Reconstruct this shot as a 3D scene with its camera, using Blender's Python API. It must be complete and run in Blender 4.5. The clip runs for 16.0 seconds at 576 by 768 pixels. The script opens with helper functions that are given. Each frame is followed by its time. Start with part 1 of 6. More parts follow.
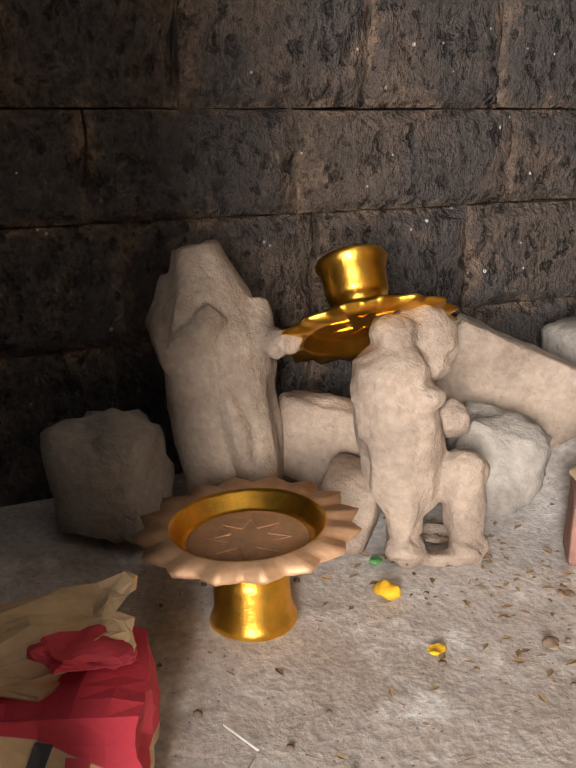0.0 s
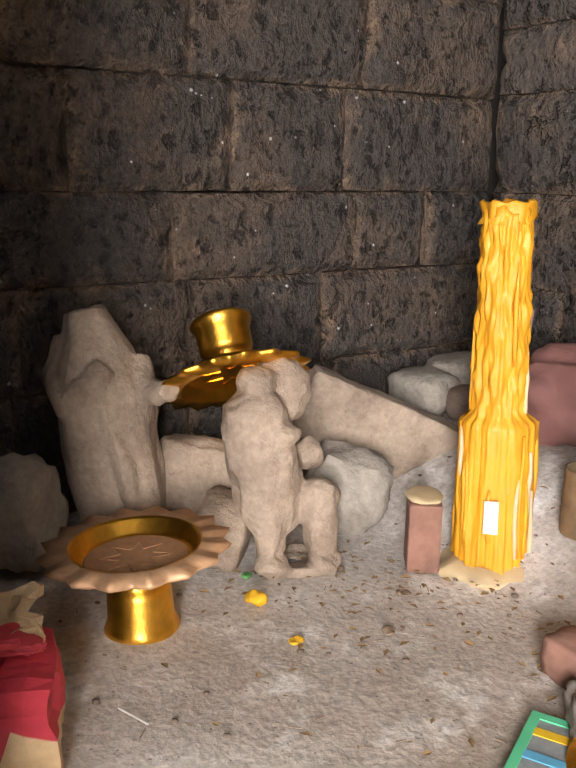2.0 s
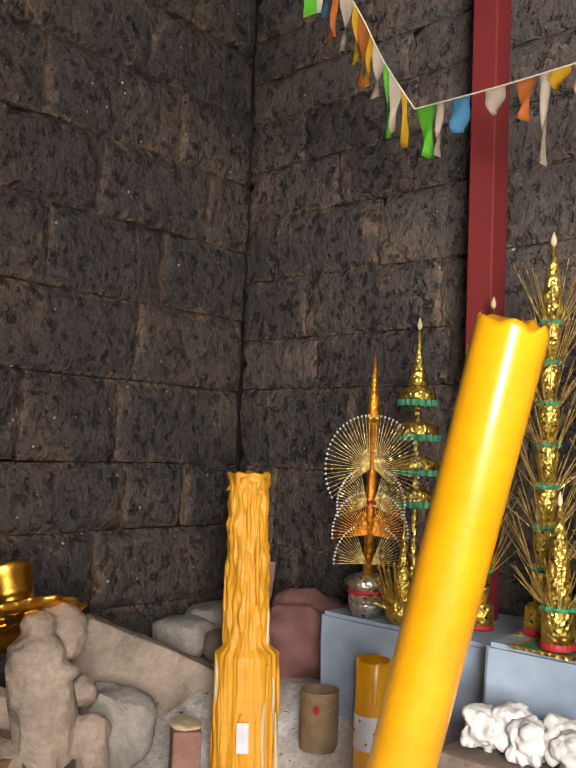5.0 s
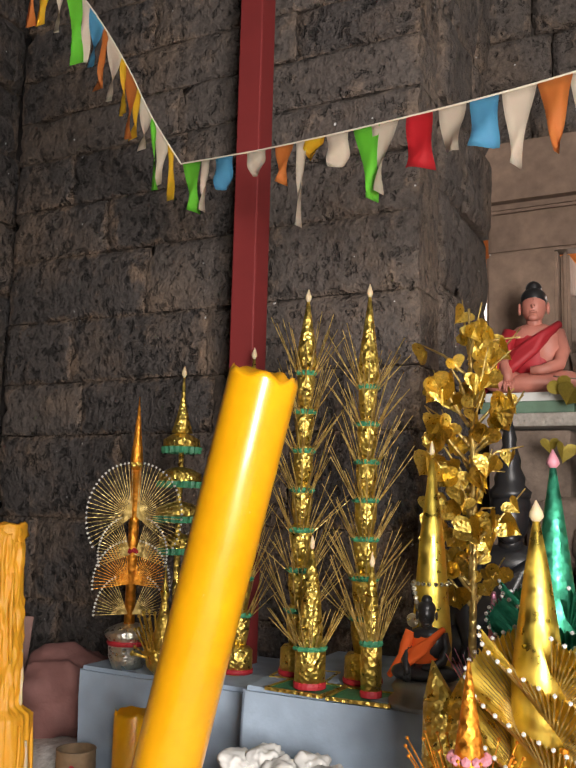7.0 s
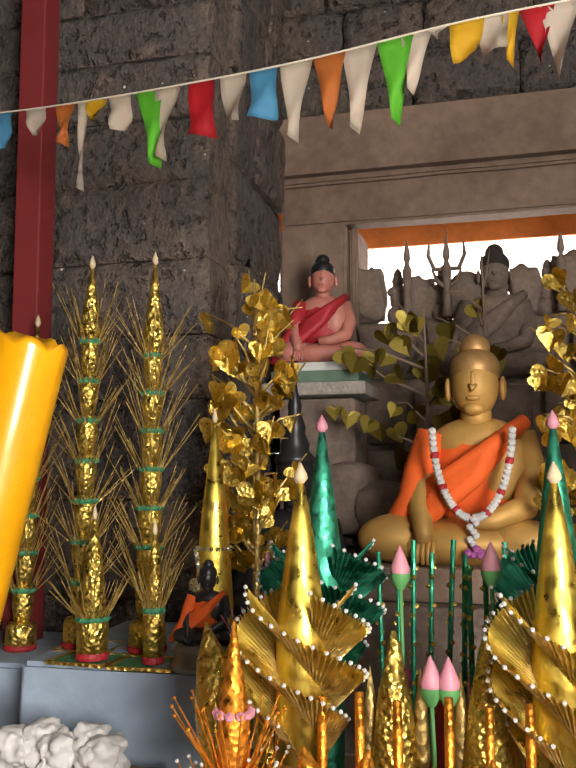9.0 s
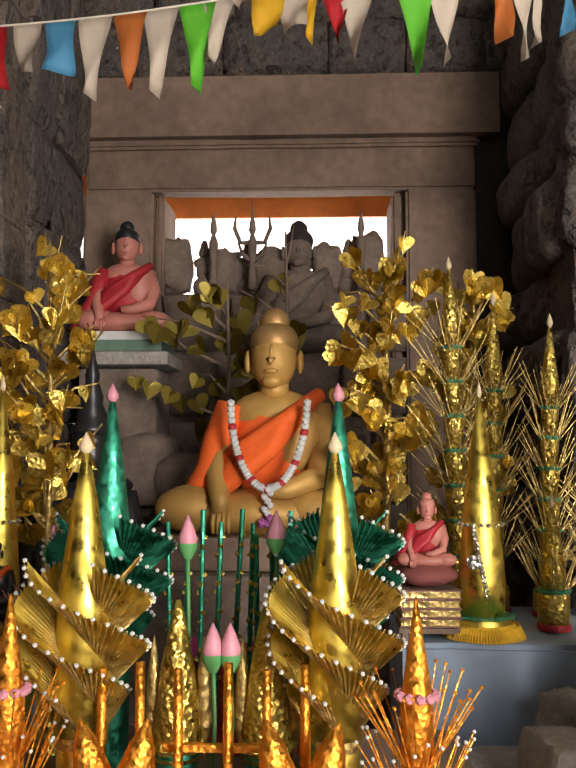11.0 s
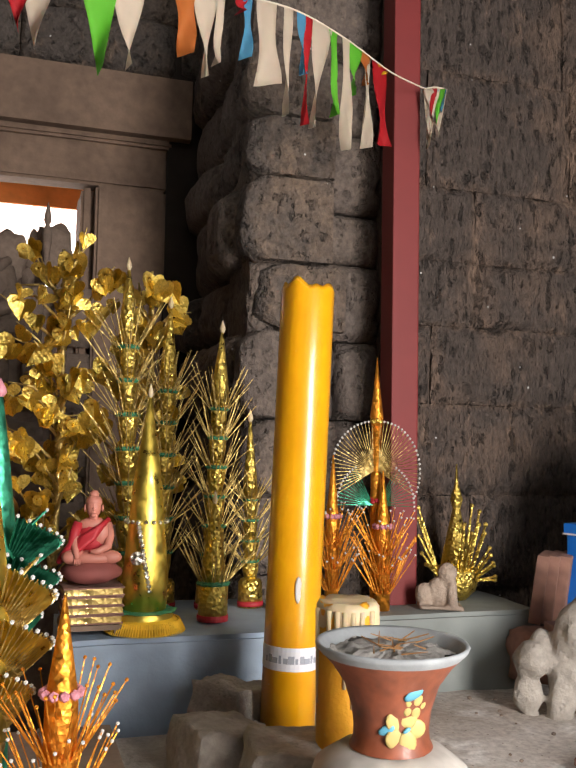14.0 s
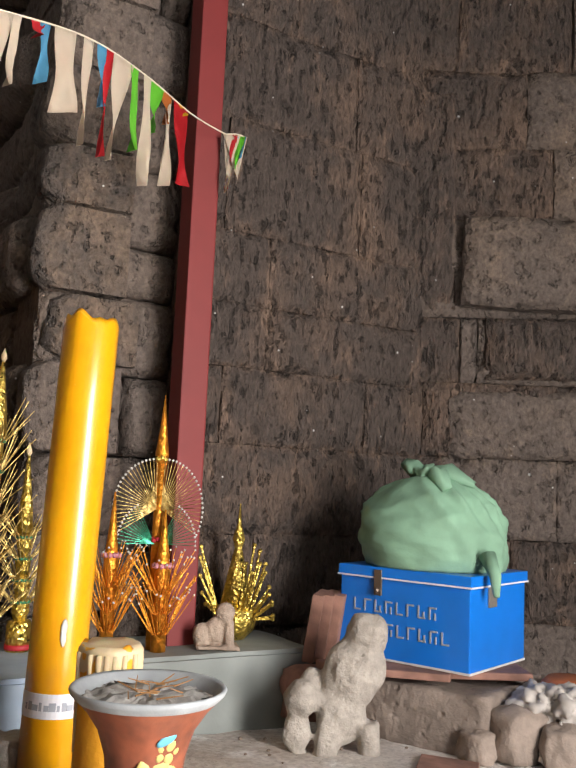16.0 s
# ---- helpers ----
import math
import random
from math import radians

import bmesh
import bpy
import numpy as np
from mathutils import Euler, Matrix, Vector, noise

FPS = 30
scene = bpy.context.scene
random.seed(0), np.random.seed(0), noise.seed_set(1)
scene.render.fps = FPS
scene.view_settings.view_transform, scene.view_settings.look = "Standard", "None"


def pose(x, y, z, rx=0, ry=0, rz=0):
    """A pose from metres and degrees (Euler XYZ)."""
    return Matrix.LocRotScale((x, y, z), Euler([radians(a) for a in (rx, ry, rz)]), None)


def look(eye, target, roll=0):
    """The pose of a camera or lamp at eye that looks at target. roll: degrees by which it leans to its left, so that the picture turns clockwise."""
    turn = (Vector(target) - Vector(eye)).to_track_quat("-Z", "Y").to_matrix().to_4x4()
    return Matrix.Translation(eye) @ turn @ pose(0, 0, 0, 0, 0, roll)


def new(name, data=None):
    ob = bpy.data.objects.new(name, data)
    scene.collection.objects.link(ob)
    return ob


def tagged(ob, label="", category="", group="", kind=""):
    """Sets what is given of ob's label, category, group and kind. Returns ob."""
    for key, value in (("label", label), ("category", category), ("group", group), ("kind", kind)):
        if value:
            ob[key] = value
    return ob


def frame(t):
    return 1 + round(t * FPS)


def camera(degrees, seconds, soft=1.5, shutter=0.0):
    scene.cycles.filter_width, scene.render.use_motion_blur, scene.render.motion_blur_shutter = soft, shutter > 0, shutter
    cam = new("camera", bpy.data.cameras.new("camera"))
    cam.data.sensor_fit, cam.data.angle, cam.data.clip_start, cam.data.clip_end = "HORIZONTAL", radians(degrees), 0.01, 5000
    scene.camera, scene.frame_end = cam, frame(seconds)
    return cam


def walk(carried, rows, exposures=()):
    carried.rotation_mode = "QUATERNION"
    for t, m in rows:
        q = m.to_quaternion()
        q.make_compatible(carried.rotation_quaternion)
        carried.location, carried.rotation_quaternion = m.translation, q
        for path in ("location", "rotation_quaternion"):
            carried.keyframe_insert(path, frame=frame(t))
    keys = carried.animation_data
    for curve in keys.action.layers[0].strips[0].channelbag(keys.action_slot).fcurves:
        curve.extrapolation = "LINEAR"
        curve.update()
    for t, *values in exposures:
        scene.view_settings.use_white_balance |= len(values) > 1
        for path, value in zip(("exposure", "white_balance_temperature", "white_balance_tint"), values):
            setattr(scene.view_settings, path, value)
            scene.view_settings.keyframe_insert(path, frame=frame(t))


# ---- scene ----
cam = camera(37.2, 16.0, 1.9)
# seconds, eye x, y, z, yaw to the left of +y, pitch up, roll
PATH = [
    (0, -0.914, 0.244, 0.932, 65.90, -17.88, 0.09),
    (0.5, -0.716, 0.147, 0.980, 64.77, -16.76, 0.17),
    (1, -0.704, 0.156, 0.999, 63.43, -16.40, 0.35),
    (1.5, -0.681, 0.153, 0.992, 61.07, -15.42, 0.70),
    (2, -0.610, 0.119, 1.000, 57.90, -14.10, 0.89),
    (2.5, -0.507, 0.054, 0.997, 54.44, -11.68, 0.86),
    (3, -0.421, -0.041, 0.969, 51.58, -8.42, 0.81),
    (5.5, -0.216, -0.229, 1.034, 39.11, 5.93, 2.35),
    (6, -0.205, -0.225, 1.037, 35.35, 7.11, 2.18),
    (6.5, -0.191, -0.224, 1.034, 31.53, 7.66, 1.95),
    (7, -0.187, -0.228, 1.027, 27.38, 7.64, 1.40),
    (7.5, -0.171, -0.223, 1.024, 23.71, 7.24, 0.80),
    (8, -0.148, -0.215, 1.021, 20.43, 6.87, 0.29),
    (10.5, -0.087, -0.194, 1.014, 5.99, 4.51, 0.01),
    (11, -0.075, -0.191, 1.013, 2.35, 4.08, 0.05),
    (11.5, -0.062, -0.190, 1.014, -1.09, 3.81, 0.15),
    (12, -0.061, -0.198, 1.013, -4.47, 3.73, 0.43),
    (12.5, -0.060, -0.210, 1.012, -7.99, 3.76, 0.68),
    (13, -0.048, -0.224, 1.009, -11.39, 3.80, 0.82),
    (13.5, -0.035, -0.230, 1.013, -14.44, 3.84, 0.85),
    (14, -0.020, -0.229, 1.016, -17.78, 4.11, 1.05),
    (14.5, -0.005, -0.228, 1.017, -20.81, 4.66, 1.44),
    (15, 0.009, -0.241, 1.024, -24.16, 5.40, 2.03),
    (15.5, 0.014, -0.243, 1.024, -27.58, 6.26, 2.32),
    (16, 0.030, -0.252, 1.024, -30.64, 6.90, 2.45),
]


def aimed(x, y, z, yaw, pitch, roll):
    a, b = radians(yaw), radians(pitch)
    return look((x, y, z), (x - math.sin(a) * math.cos(b), y + math.cos(a) * math.cos(b), z + math.sin(b)), roll)


walk(cam, [(row[0], aimed(*row[1:])) for row in PATH],
     [(0.0, 1.02), (3.0, 0.74), (5.5, 0.2), (8.0, -0.08), (10.5, -0.40), (13.0, -0.42), (16.0, -0.10)])

# ---- light ----
world = bpy.data.worlds.new("sky")
scene.world = world
world.use_nodes = True
sky = world.node_tree.nodes.new("ShaderNodeTexSky")
sky.sky_type, sky.sun_disc = "NISHITA", False
sky.sun_elevation, sky.sun_rotation = radians(50), radians(200)
background = world.node_tree.nodes["Background"]
background.inputs["Strength"].default_value = 0.12
world.node_tree.links.new(sky.outputs["Color"], background.inputs["Color"])
sun = new("sun", bpy.data.lights.new("sun", "SUN"))
sun.data.energy, sun.data.angle, sun.data.color = 1.2, radians(12), (1.0, 0.95, 0.86)
sun.matrix_world = look((2.5, -8, 10), (0, 0, 0))
# daylight in the entrance behind the camera
doorway = new("entrance_daylight", bpy.data.lights.new("entrance_daylight", "AREA"))
doorway.data.shape, doorway.data.size, doorway.data.size_y = "RECTANGLE", 1.2, 2.0
doorway.data.energy, doorway.data.color = 300.0, (1.0, 0.92, 0.86)
doorway.matrix_world = look((1.5, -1.65, 1.25), (-1.15, 0.95, 0.45))
# unseen fill lamp added under the ceiling, tilted to brighten the side wall
overhead_fill = new("overhead_fill_lamp", bpy.data.lights.new("overhead_fill_lamp", "AREA"))
overhead_fill.data.shape, overhead_fill.data.size, overhead_fill.data.size_y = "RECTANGLE", 2.6, 1.4
overhead_fill.data.energy, overhead_fill.data.color = 13.0, (1.0, 0.96, 0.9)
overhead_fill.matrix_world = look((0.5, 0.6, 3.6), (2.1, 1.55, 1.1))


# ---- materials ----
def nodes_of(name, rough=0.8, metal=0.0):
    m = bpy.data.materials.new(name)
    m.use_nodes = True
    nt = m.node_tree
    b = nt.nodes["Principled BSDF"]
    b.inputs["Roughness"].default_value, b.inputs["Metallic"].default_value = rough, metal
    return m, nt, b


def noise_tex(nt, scale, detail=6.0, rough=0.6, coord="Object", stretch=(1, 1, 1)):
    tc = nt.nodes.new("ShaderNodeTexCoord")
    mp = nt.nodes.new("ShaderNodeMapping")
    mp.inputs["Scale"].default_value = stretch
    n = nt.nodes.new("ShaderNodeTexNoise")
    n.inputs["Scale"].default_value, n.inputs["Detail"].default_value, n.inputs["Roughness"].default_value = scale, detail, rough
    nt.links.new(tc.outputs[coord], mp.inputs["Vector"])
    nt.links.new(mp.outputs["Vector"], n.inputs["Vector"])
    return n


def voronoi_tex(nt, scale, feature="F1"):
    tc = nt.nodes.new("ShaderNodeTexCoord")
    v = nt.nodes.new("ShaderNodeTexVoronoi")
    v.feature = feature
    v.inputs["Scale"].default_value = scale
    nt.links.new(tc.outputs["Object"], v.inputs["Vector"])
    return v


def world_pos(nt):
    return nt.nodes.new("ShaderNodeNewGeometry").outputs["Position"]


def ramp(nt, source, *stops):
    r = nt.nodes.new("ShaderNodeValToRGB")
    e = r.color_ramp.elements
    while len(e) < len(stops):
        e.new(0.5)
    for k, (p, c) in enumerate(stops):
        e[k].position = p
        e[k].color = (*c, 1) if len(c) == 3 else c
    nt.links.new(source, r.inputs["Fac"])
    return r.outputs["Color"]


def mixed(nt, a, b, fac, mode="MIX"):
    n = nt.nodes.new("ShaderNodeMix")
    n.data_type, n.blend_type = "RGBA", mode
    for value, socket in ((fac, 0), (a, 6), (b, 7)):
        if isinstance(value, (int, float)):
            n.inputs[socket].default_value = value
        elif isinstance(value, tuple):
            n.inputs[socket].default_value = (*value, 1)
        else:
            nt.links.new(value, n.inputs[socket])
    return n.outputs[2]


def bumped(nt, b, height, strength, distance):
    n = nt.nodes.new("ShaderNodeBump")
    n.inputs["Strength"].default_value, n.inputs["Distance"].default_value = strength, distance
    nt.links.new(height, n.inputs["Height"])
    if b.inputs["Normal"].links:
        nt.links.new(b.inputs["Normal"].links[0].from_socket, n.inputs["Normal"])
    nt.links.new(n.outputs["Normal"], b.inputs["Normal"])


def grey(v):
    return (v, v, v)


def laterite(name, dark, brown, seed=0.0, grain=(1, 1, 0.8), wear=0.75, relief=1.0):
    """Weathered laterite: sooty face, brown worn arrises, pits, sparse white specks."""
    m, nt, b = nodes_of(name, 0.92)
    pos = world_pos(nt)

    def field(kind, scale, detail=5.0, stretch=(1, 1, 1)):
        mp = nt.nodes.new("ShaderNodeMapping")
        mp.inputs["Location"].default_value = (seed, seed * 2, 0)
        mp.inputs["Scale"].default_value = stretch
        nt.links.new(pos, mp.inputs["Vector"])
        n = nt.nodes.new("ShaderNodeTex" + kind)
        n.inputs["Scale"].default_value = scale
        if kind == "Noise":
            n.inputs["Detail"].default_value, n.inputs["Roughness"].default_value = detail, 0.65
        nt.links.new(mp.outputs["Vector"], n.inputs["Vector"])
        return n

    def calc(op, x, y):
        n = nt.nodes.new("ShaderNodeMath")
        n.operation = op
        for k, v in enumerate((x, y)):
            if isinstance(v, (int, float)):
                n.inputs[k].default_value = v
            else:
                nt.links.new(v, n.inputs[k])
        return n.outputs[0]
    big, mid, fine = field("Noise", 2.1), field("Noise", 11.0, 6, grain), field("Noise", 62.0, 4, grain)
    info = nt.nodes.new("ShaderNodeObjectInfo")
    tc = nt.nodes.new("ShaderNodeTexCoord")
    axis = nt.nodes.new("ShaderNodeSeparateXYZ")
    nt.links.new(tc.outputs["Object"], axis.inputs["Vector"])
    edge = calc("MAXIMUM", calc("ABSOLUTE", axis.outputs["X"], 0), calc("ABSOLUTE", axis.outputs["Y"], 0))
    edge = calc("ADD", edge, calc("MULTIPLY", calc("SUBTRACT", mid.outputs["Fac"], 0.5), 0.42))
    c = mixed(nt, dark, brown, ramp(nt, big.outputs["Fac"], (0.48, grey(0)), (0.74, grey(0.85))))
    c = mixed(nt, c, tuple(v * 1.3 for v in brown), ramp(nt, edge, (0.44, grey(0)), (0.53, grey(wear))))
    c = mixed(nt, c, tuple(v * 1.6 for v in brown), ramp(nt, mid.outputs["Fac"], (0.58, grey(0)), (0.8, grey(0.6))))
    c = mixed(nt, c, grey(0.5), ramp(nt, info.outputs["Random"], (0.0, grey(0.0)), (1.0, grey(0.14))), "OVERLAY")
    c = mixed(nt, c, ramp(nt, fine.outputs["Fac"], (0.3, grey(0.5)), (0.7, grey(1.3))), 0.8, "MULTIPLY")
    pits = field("Noise", 24.0, 3, grain)
    pit = ramp(nt, pits.outputs["Fac"], (0.33, grey(0)), (0.43, grey(1)))
    holes = field("Voronoi", 5.2)
    hole = ramp(nt, holes.outputs["Distance"], (0.06, grey(0)), (0.11, grey(1)))
    pit = mixed(nt, pit, hole, 1.0, "MULTIPLY")
    c = mixed(nt, c, pit, 0.5 * relief, "MULTIPLY")
    for scale, size in ((8.5, 0.036), (15.0, 0.042)):
        specks = field("Voronoi", scale)
        speck = ramp(nt, specks.outputs["Distance"], (size, grey(1)), (size + 0.02, grey(0)))
        pick = nt.nodes.new("ShaderNodeSeparateColor")
        nt.links.new(specks.outputs["Color"], pick.inputs["Color"])
        rare = ramp(nt, pick.outputs["Red"], (0.66, grey(0)), (0.67, grey(1)))
        c = mixed(nt, c, grey(0.6), mixed(nt, speck, rare, 1.0, "MULTIPLY"))
    nt.links.new(c, b.inputs["Base Color"])
    bumped(nt, b, mid.outputs["Fac"], 1.0, 0.07 * relief)
    bumped(nt, b, pits.outputs["Fac"], 1.0, 0.035 * relief)
    bumped(nt, b, pit, 1.0, 0.014 * relief)
    bumped(nt, b, fine.outputs["Fac"], 0.6, 0.008)
    return m


def stone(name, base, stain, scale=6.0, bump=0.012):
    m, nt, b = nodes_of(name, 0.88)
    big, fine = noise_tex(nt, scale), noise_tex(nt, scale * 9, 4)
    c = mixed(nt, base, stain, ramp(nt, big.outputs["Fac"], (0.42, grey(0)), (0.68, grey(1))))
    c = mixed(nt, c, ramp(nt, fine.outputs["Fac"], (0.32, grey(0.7)), (0.68, grey(1.15))), 0.6, "MULTIPLY")
    pits = voronoi_tex(nt, scale * 5)
    nt.links.new(c, b.inputs["Base Color"])
    bumped(nt, b, big.outputs["Fac"], 0.8, bump * 2)
    bumped(nt, b, ramp(nt, pits.outputs["Distance"], (0.05, grey(0)), (0.2, grey(1))), 0.35, bump * 0.5)
    bumped(nt, b, fine.outputs["Fac"], 0.5, bump * 0.4)
    return m


def foil(name, colour, rough=0.24, crinkle=55.0, tint=(0.9, 0.9, 0.9), strength=0.7):
    """Crinkled metal foil."""
    m, nt, b = nodes_of(name, rough, 1.0)
    n, v = noise_tex(nt, crinkle, 3), voronoi_tex(nt, crinkle * 1.6)
    slow = noise_tex(nt, 14.0, 3)
    c = mixed(nt, colour, tuple(x * 0.68 for x in colour), ramp(nt, slow.outputs["Fac"], (0.45, grey(0)), (0.75, grey(1))))
    nt.links.new(c, b.inputs["Base Color"])
    nt.links.new(ramp(nt, n.outputs["Fac"], (0.35, grey(rough * 0.7)), (0.7, grey(rough * 1.9))), b.inputs["Roughness"])
    bumped(nt, b, v.outputs["Distance"], strength, 0.006)
    bumped(nt, b, n.outputs["Fac"], strength * 0.7, 0.006)
    return m


def plain(name, colour, rough=0.6, metal=0.0, vary=0.25, scale=12.0, bump=0.0, coat=0.0):
    m, nt, b = nodes_of(name, rough, metal)
    n, fine = noise_tex(nt, scale), noise_tex(nt, scale * 8, 4)
    c = mixed(nt, colour, tuple(x * (1 - vary) for x in colour), ramp(nt, n.outputs["Fac"], (0.38, grey(0)), (0.7, grey(1))))
    c = mixed(nt, c, ramp(nt, fine.outputs["Fac"], (0.3, grey(0.85)), (0.7, grey(1.1))), min(1.0, vary * 1.6), "MULTIPLY")
    nt.links.new(c, b.inputs["Base Color"])
    if coat:
        b.inputs["Coat Weight"].default_value, b.inputs["Coat Roughness"].default_value = coat, 0.12
    if bump:
        bumped(nt, b, n.outputs["Fac"], 0.6, bump)
        bumped(nt, b, fine.outputs["Fac"], 0.4, bump * 0.3)
    return m


def earth(name):
    m, nt, b = nodes_of(name, 0.95)
    big, mid, fine = noise_tex(nt, 1.6), noise_tex(nt, 7.0), noise_tex(nt, 60.0, 5)
    c = mixed(nt, (0.60, 0.565, 0.535), (0.37, 0.315, 0.265), ramp(nt, big.outputs["Fac"], (0.44, grey(0)), (0.66, grey(1))))
    c = mixed(nt, c, (0.80, 0.79, 0.775), ramp(nt, mid.outputs["Fac"], (0.53, grey(0)), (0.68, grey(0.9))))
    c = mixed(nt, c, ramp(nt, fine.outputs["Fac"], (0.3, grey(0.62)), (0.65, grey(1.12))), 0.8, "MULTIPLY")
    grit = voronoi_tex(nt, 45.0)
    c = mixed(nt, c, ramp(nt, grit.outputs["Distance"], (0.08, (0.12, 0.08, 0.05)), (0.13, grey(1))), 0.6, "MULTIPLY")
    nt.links.new(c, b.inputs["Base Color"])
    bumped(nt, b, mid.outputs["Fac"], 0.4, 0.03)
    bumped(nt, b, fine.outputs["Fac"], 0.45, 0.009)
    return m


def wax(name, colour, rough=0.3, bump=0.004, coat=0.5):
    m, nt, b = nodes_of(name, rough)
    n, d = noise_tex(nt, 5.0, 4), noise_tex(nt, 34.0, 4)
    c = mixed(nt, colour, tuple(x * 0.78 for x in colour), ramp(nt, n.outputs["Fac"], (0.4, grey(0)), (0.75, grey(1))))
    c = mixed(nt, c, (0.75, 0.62, 0.4), ramp(nt, d.outputs["Fac"], (0.70, grey(0)), (0.76, grey(0.35))))
    nt.links.new(c, b.inputs["Base Color"])
    b.inputs["Subsurface Weight"].default_value = 0.12
    b.inputs["Subsurface Radius"].default_value = (0.02, 0.008, 0.002)
    b.inputs["Coat Weight"].default_value, b.inputs["Coat Roughness"].default_value = coat, 0.15
    bumped(nt, b, d.outputs["Fac"], 0.4, bump)
    return m


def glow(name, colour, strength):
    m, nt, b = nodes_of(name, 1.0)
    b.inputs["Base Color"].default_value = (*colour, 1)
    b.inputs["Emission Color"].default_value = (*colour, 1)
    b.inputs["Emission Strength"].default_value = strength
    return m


LAT_DARK = laterite("laterite_sooty", (0.076, 0.066, 0.062), (0.20, 0.138, 0.095))
LAT_MID = laterite("laterite_brown", (0.098, 0.082, 0.073), (0.20, 0.142, 0.10), 3.0, (1, 1, 0.8), 0.4, 0.6)
LAT_WARM = laterite("laterite_rounded", (0.135, 0.110, 0.096), (0.20, 0.150, 0.115), 7.0, (1, 1, 0.8), 0.15, 0.45)
LAT_STREAK = laterite("laterite_streaked", (0.088, 0.069, 0.060), (0.225, 0.150, 0.108), 5.0, (1.4, 1.4, 0.5), 0.35, 0.9)
LAT_ROCK = stone("laterite_boulder", (0.27, 0.22, 0.185), (0.16, 0.13, 0.11), 4.0, 0.02)
JOINT = plain("joint_earth", (0.04, 0.032, 0.027), 1.0, 0, 0.4, 8.0, 0.01)
SANDSTONE = stone("sandstone_door", (0.24, 0.165, 0.12), (0.14, 0.095, 0.07), 2.5, 0.008)
PALE = stone("sandstone_pale", (0.43, 0.345, 0.275), (0.25, 0.19, 0.15), 7.0, 0.02)
PALEGREY = stone("sandstone_grey", (0.38, 0.35, 0.31), (0.23, 0.205, 0.18), 6.0, 0.02)
RUBBLE = stone("rubble_brown", (0.22, 0.165, 0.13), (0.12, 0.09, 0.07), 5.0)
EARTH = earth("dusty_earth")
PLINTH = plain("pale_blue_plaster", (0.34, 0.43, 0.54), 0.88, 0, 0.38, 6.0, 0.006)
STEEL = plain("red_painted_steel", (0.19, 0.020, 0.020), 0.62, 0, 0.15, 6.0)
GOLD = foil("gold_foil", (0.74, 0.55, 0.13), 0.34, strength=0.8)
LEAFGOLD = foil("gold_leaf_foil", (0.95, 0.74, 0.19), 0.36, 5.0, strength=0.3)
GOLDSMOOTH = foil("gold_cone_foil", (0.90, 0.69, 0.13), 0.36, 30.0, strength=0.08)
GOLDSTICK = foil("gold_straw", (0.66, 0.50, 0.19), 0.46, 40.0)
COPPER = foil("copper_foil", (0.88, 0.38, 0.05), 0.42, 60.0, strength=0.4)
BRASS = plain("brass_tray", (0.95, 0.52, 0.07), 0.3, 1.0, 0.3, 26.0, 0.003)
DUSTGOLD = plain("dusty_gilt_rim", (0.62, 0.38, 0.22), 0.5, 0.45, 0.25, 40.0, 0.002)
SILVER = foil("silver_foil", (0.75, 0.75, 0.68), 0.3, 50.0)
GREENFOIL = foil("green_foil", (0.07, 0.40, 0.25), 0.45, 40.0, strength=0.25)
PINKFOIL = foil("pink_foil", (0.75, 0.35, 0.5), 0.4, 50.0)
PEARL = plain("white_bead", (0.56, 0.56, 0.54), 0.3, 0, 0.1)
GREENTRIM = plain("green_tinsel", (0.05, 0.26, 0.13), 0.5, 0, 0.4, 60.0, 0.004)
GILT = plain("gilt_paint", (0.58, 0.34, 0.09), 0.58, 0.3, 0.3, 9.0, 0.002)
GILTDARK = plain("gilt_hair", (0.46, 0.27, 0.10), 0.5, 0.55, 0.3, 20.0, 0.002)
ROBE = plain("orange_cloth", (0.85, 0.13, 0.015), 0.8, 0, 0.2, 14.0, 0.004)
REDROBE = plain("red_cloth", (0.42, 0.02, 0.03), 0.6, 0, 0.2)
SKIN = plain("pink_paint", (0.52, 0.2, 0.15), 0.5, 0, 0.2)
BLACK = plain("black_lacquer", (0.02, 0.02, 0.022), 0.35, 0, 0.3)
WAXY = wax("yellow_wax", (0.78, 0.365, 0.004), 0.32, 0.0015, 0.6)
WAXMELT = wax("melted_wax", (0.74, 0.35, 0.018), 0.55, 0.008, 0.06)
WAXPALE = wax("pale_wax", (0.62, 0.50, 0.31), 0.65, 0.006, 0.05)
PAPER = plain("paper_label", (0.72, 0.74, 0.8), 0.7)
BLUEBOX = plain("blue_enamel", (0.004, 0.175, 0.70), 0.35, 0, 0.18, 5.0, 0, 0.3)
WHITEP = plain("white_paint", (0.62, 0.62, 0.6), 0.7)
GREYWRITE = plain("faded_silver_paint", (0.33, 0.36, 0.42), 0.7)
SACK = plain("green_cloth", (0.22, 0.40, 0.28), 0.85, 0, 0.3, 10.0, 0.006)
KRAFT = plain("kraft_paper", (0.62, 0.45, 0.26), 0.8, 0, 0.22, 9.0, 0.008)
KRAFTRED = plain("printed_red", (0.52, 0.045, 0.07), 0.75, 0, 0.25, 9.0)
KRAFTBLACK = plain("printed_dark", (0.06, 0.06, 0.07), 0.75)
BRICK = plain("red_brick", (0.31, 0.165, 0.125), 0.9, 0, 0.5, 14.0, 0.006)
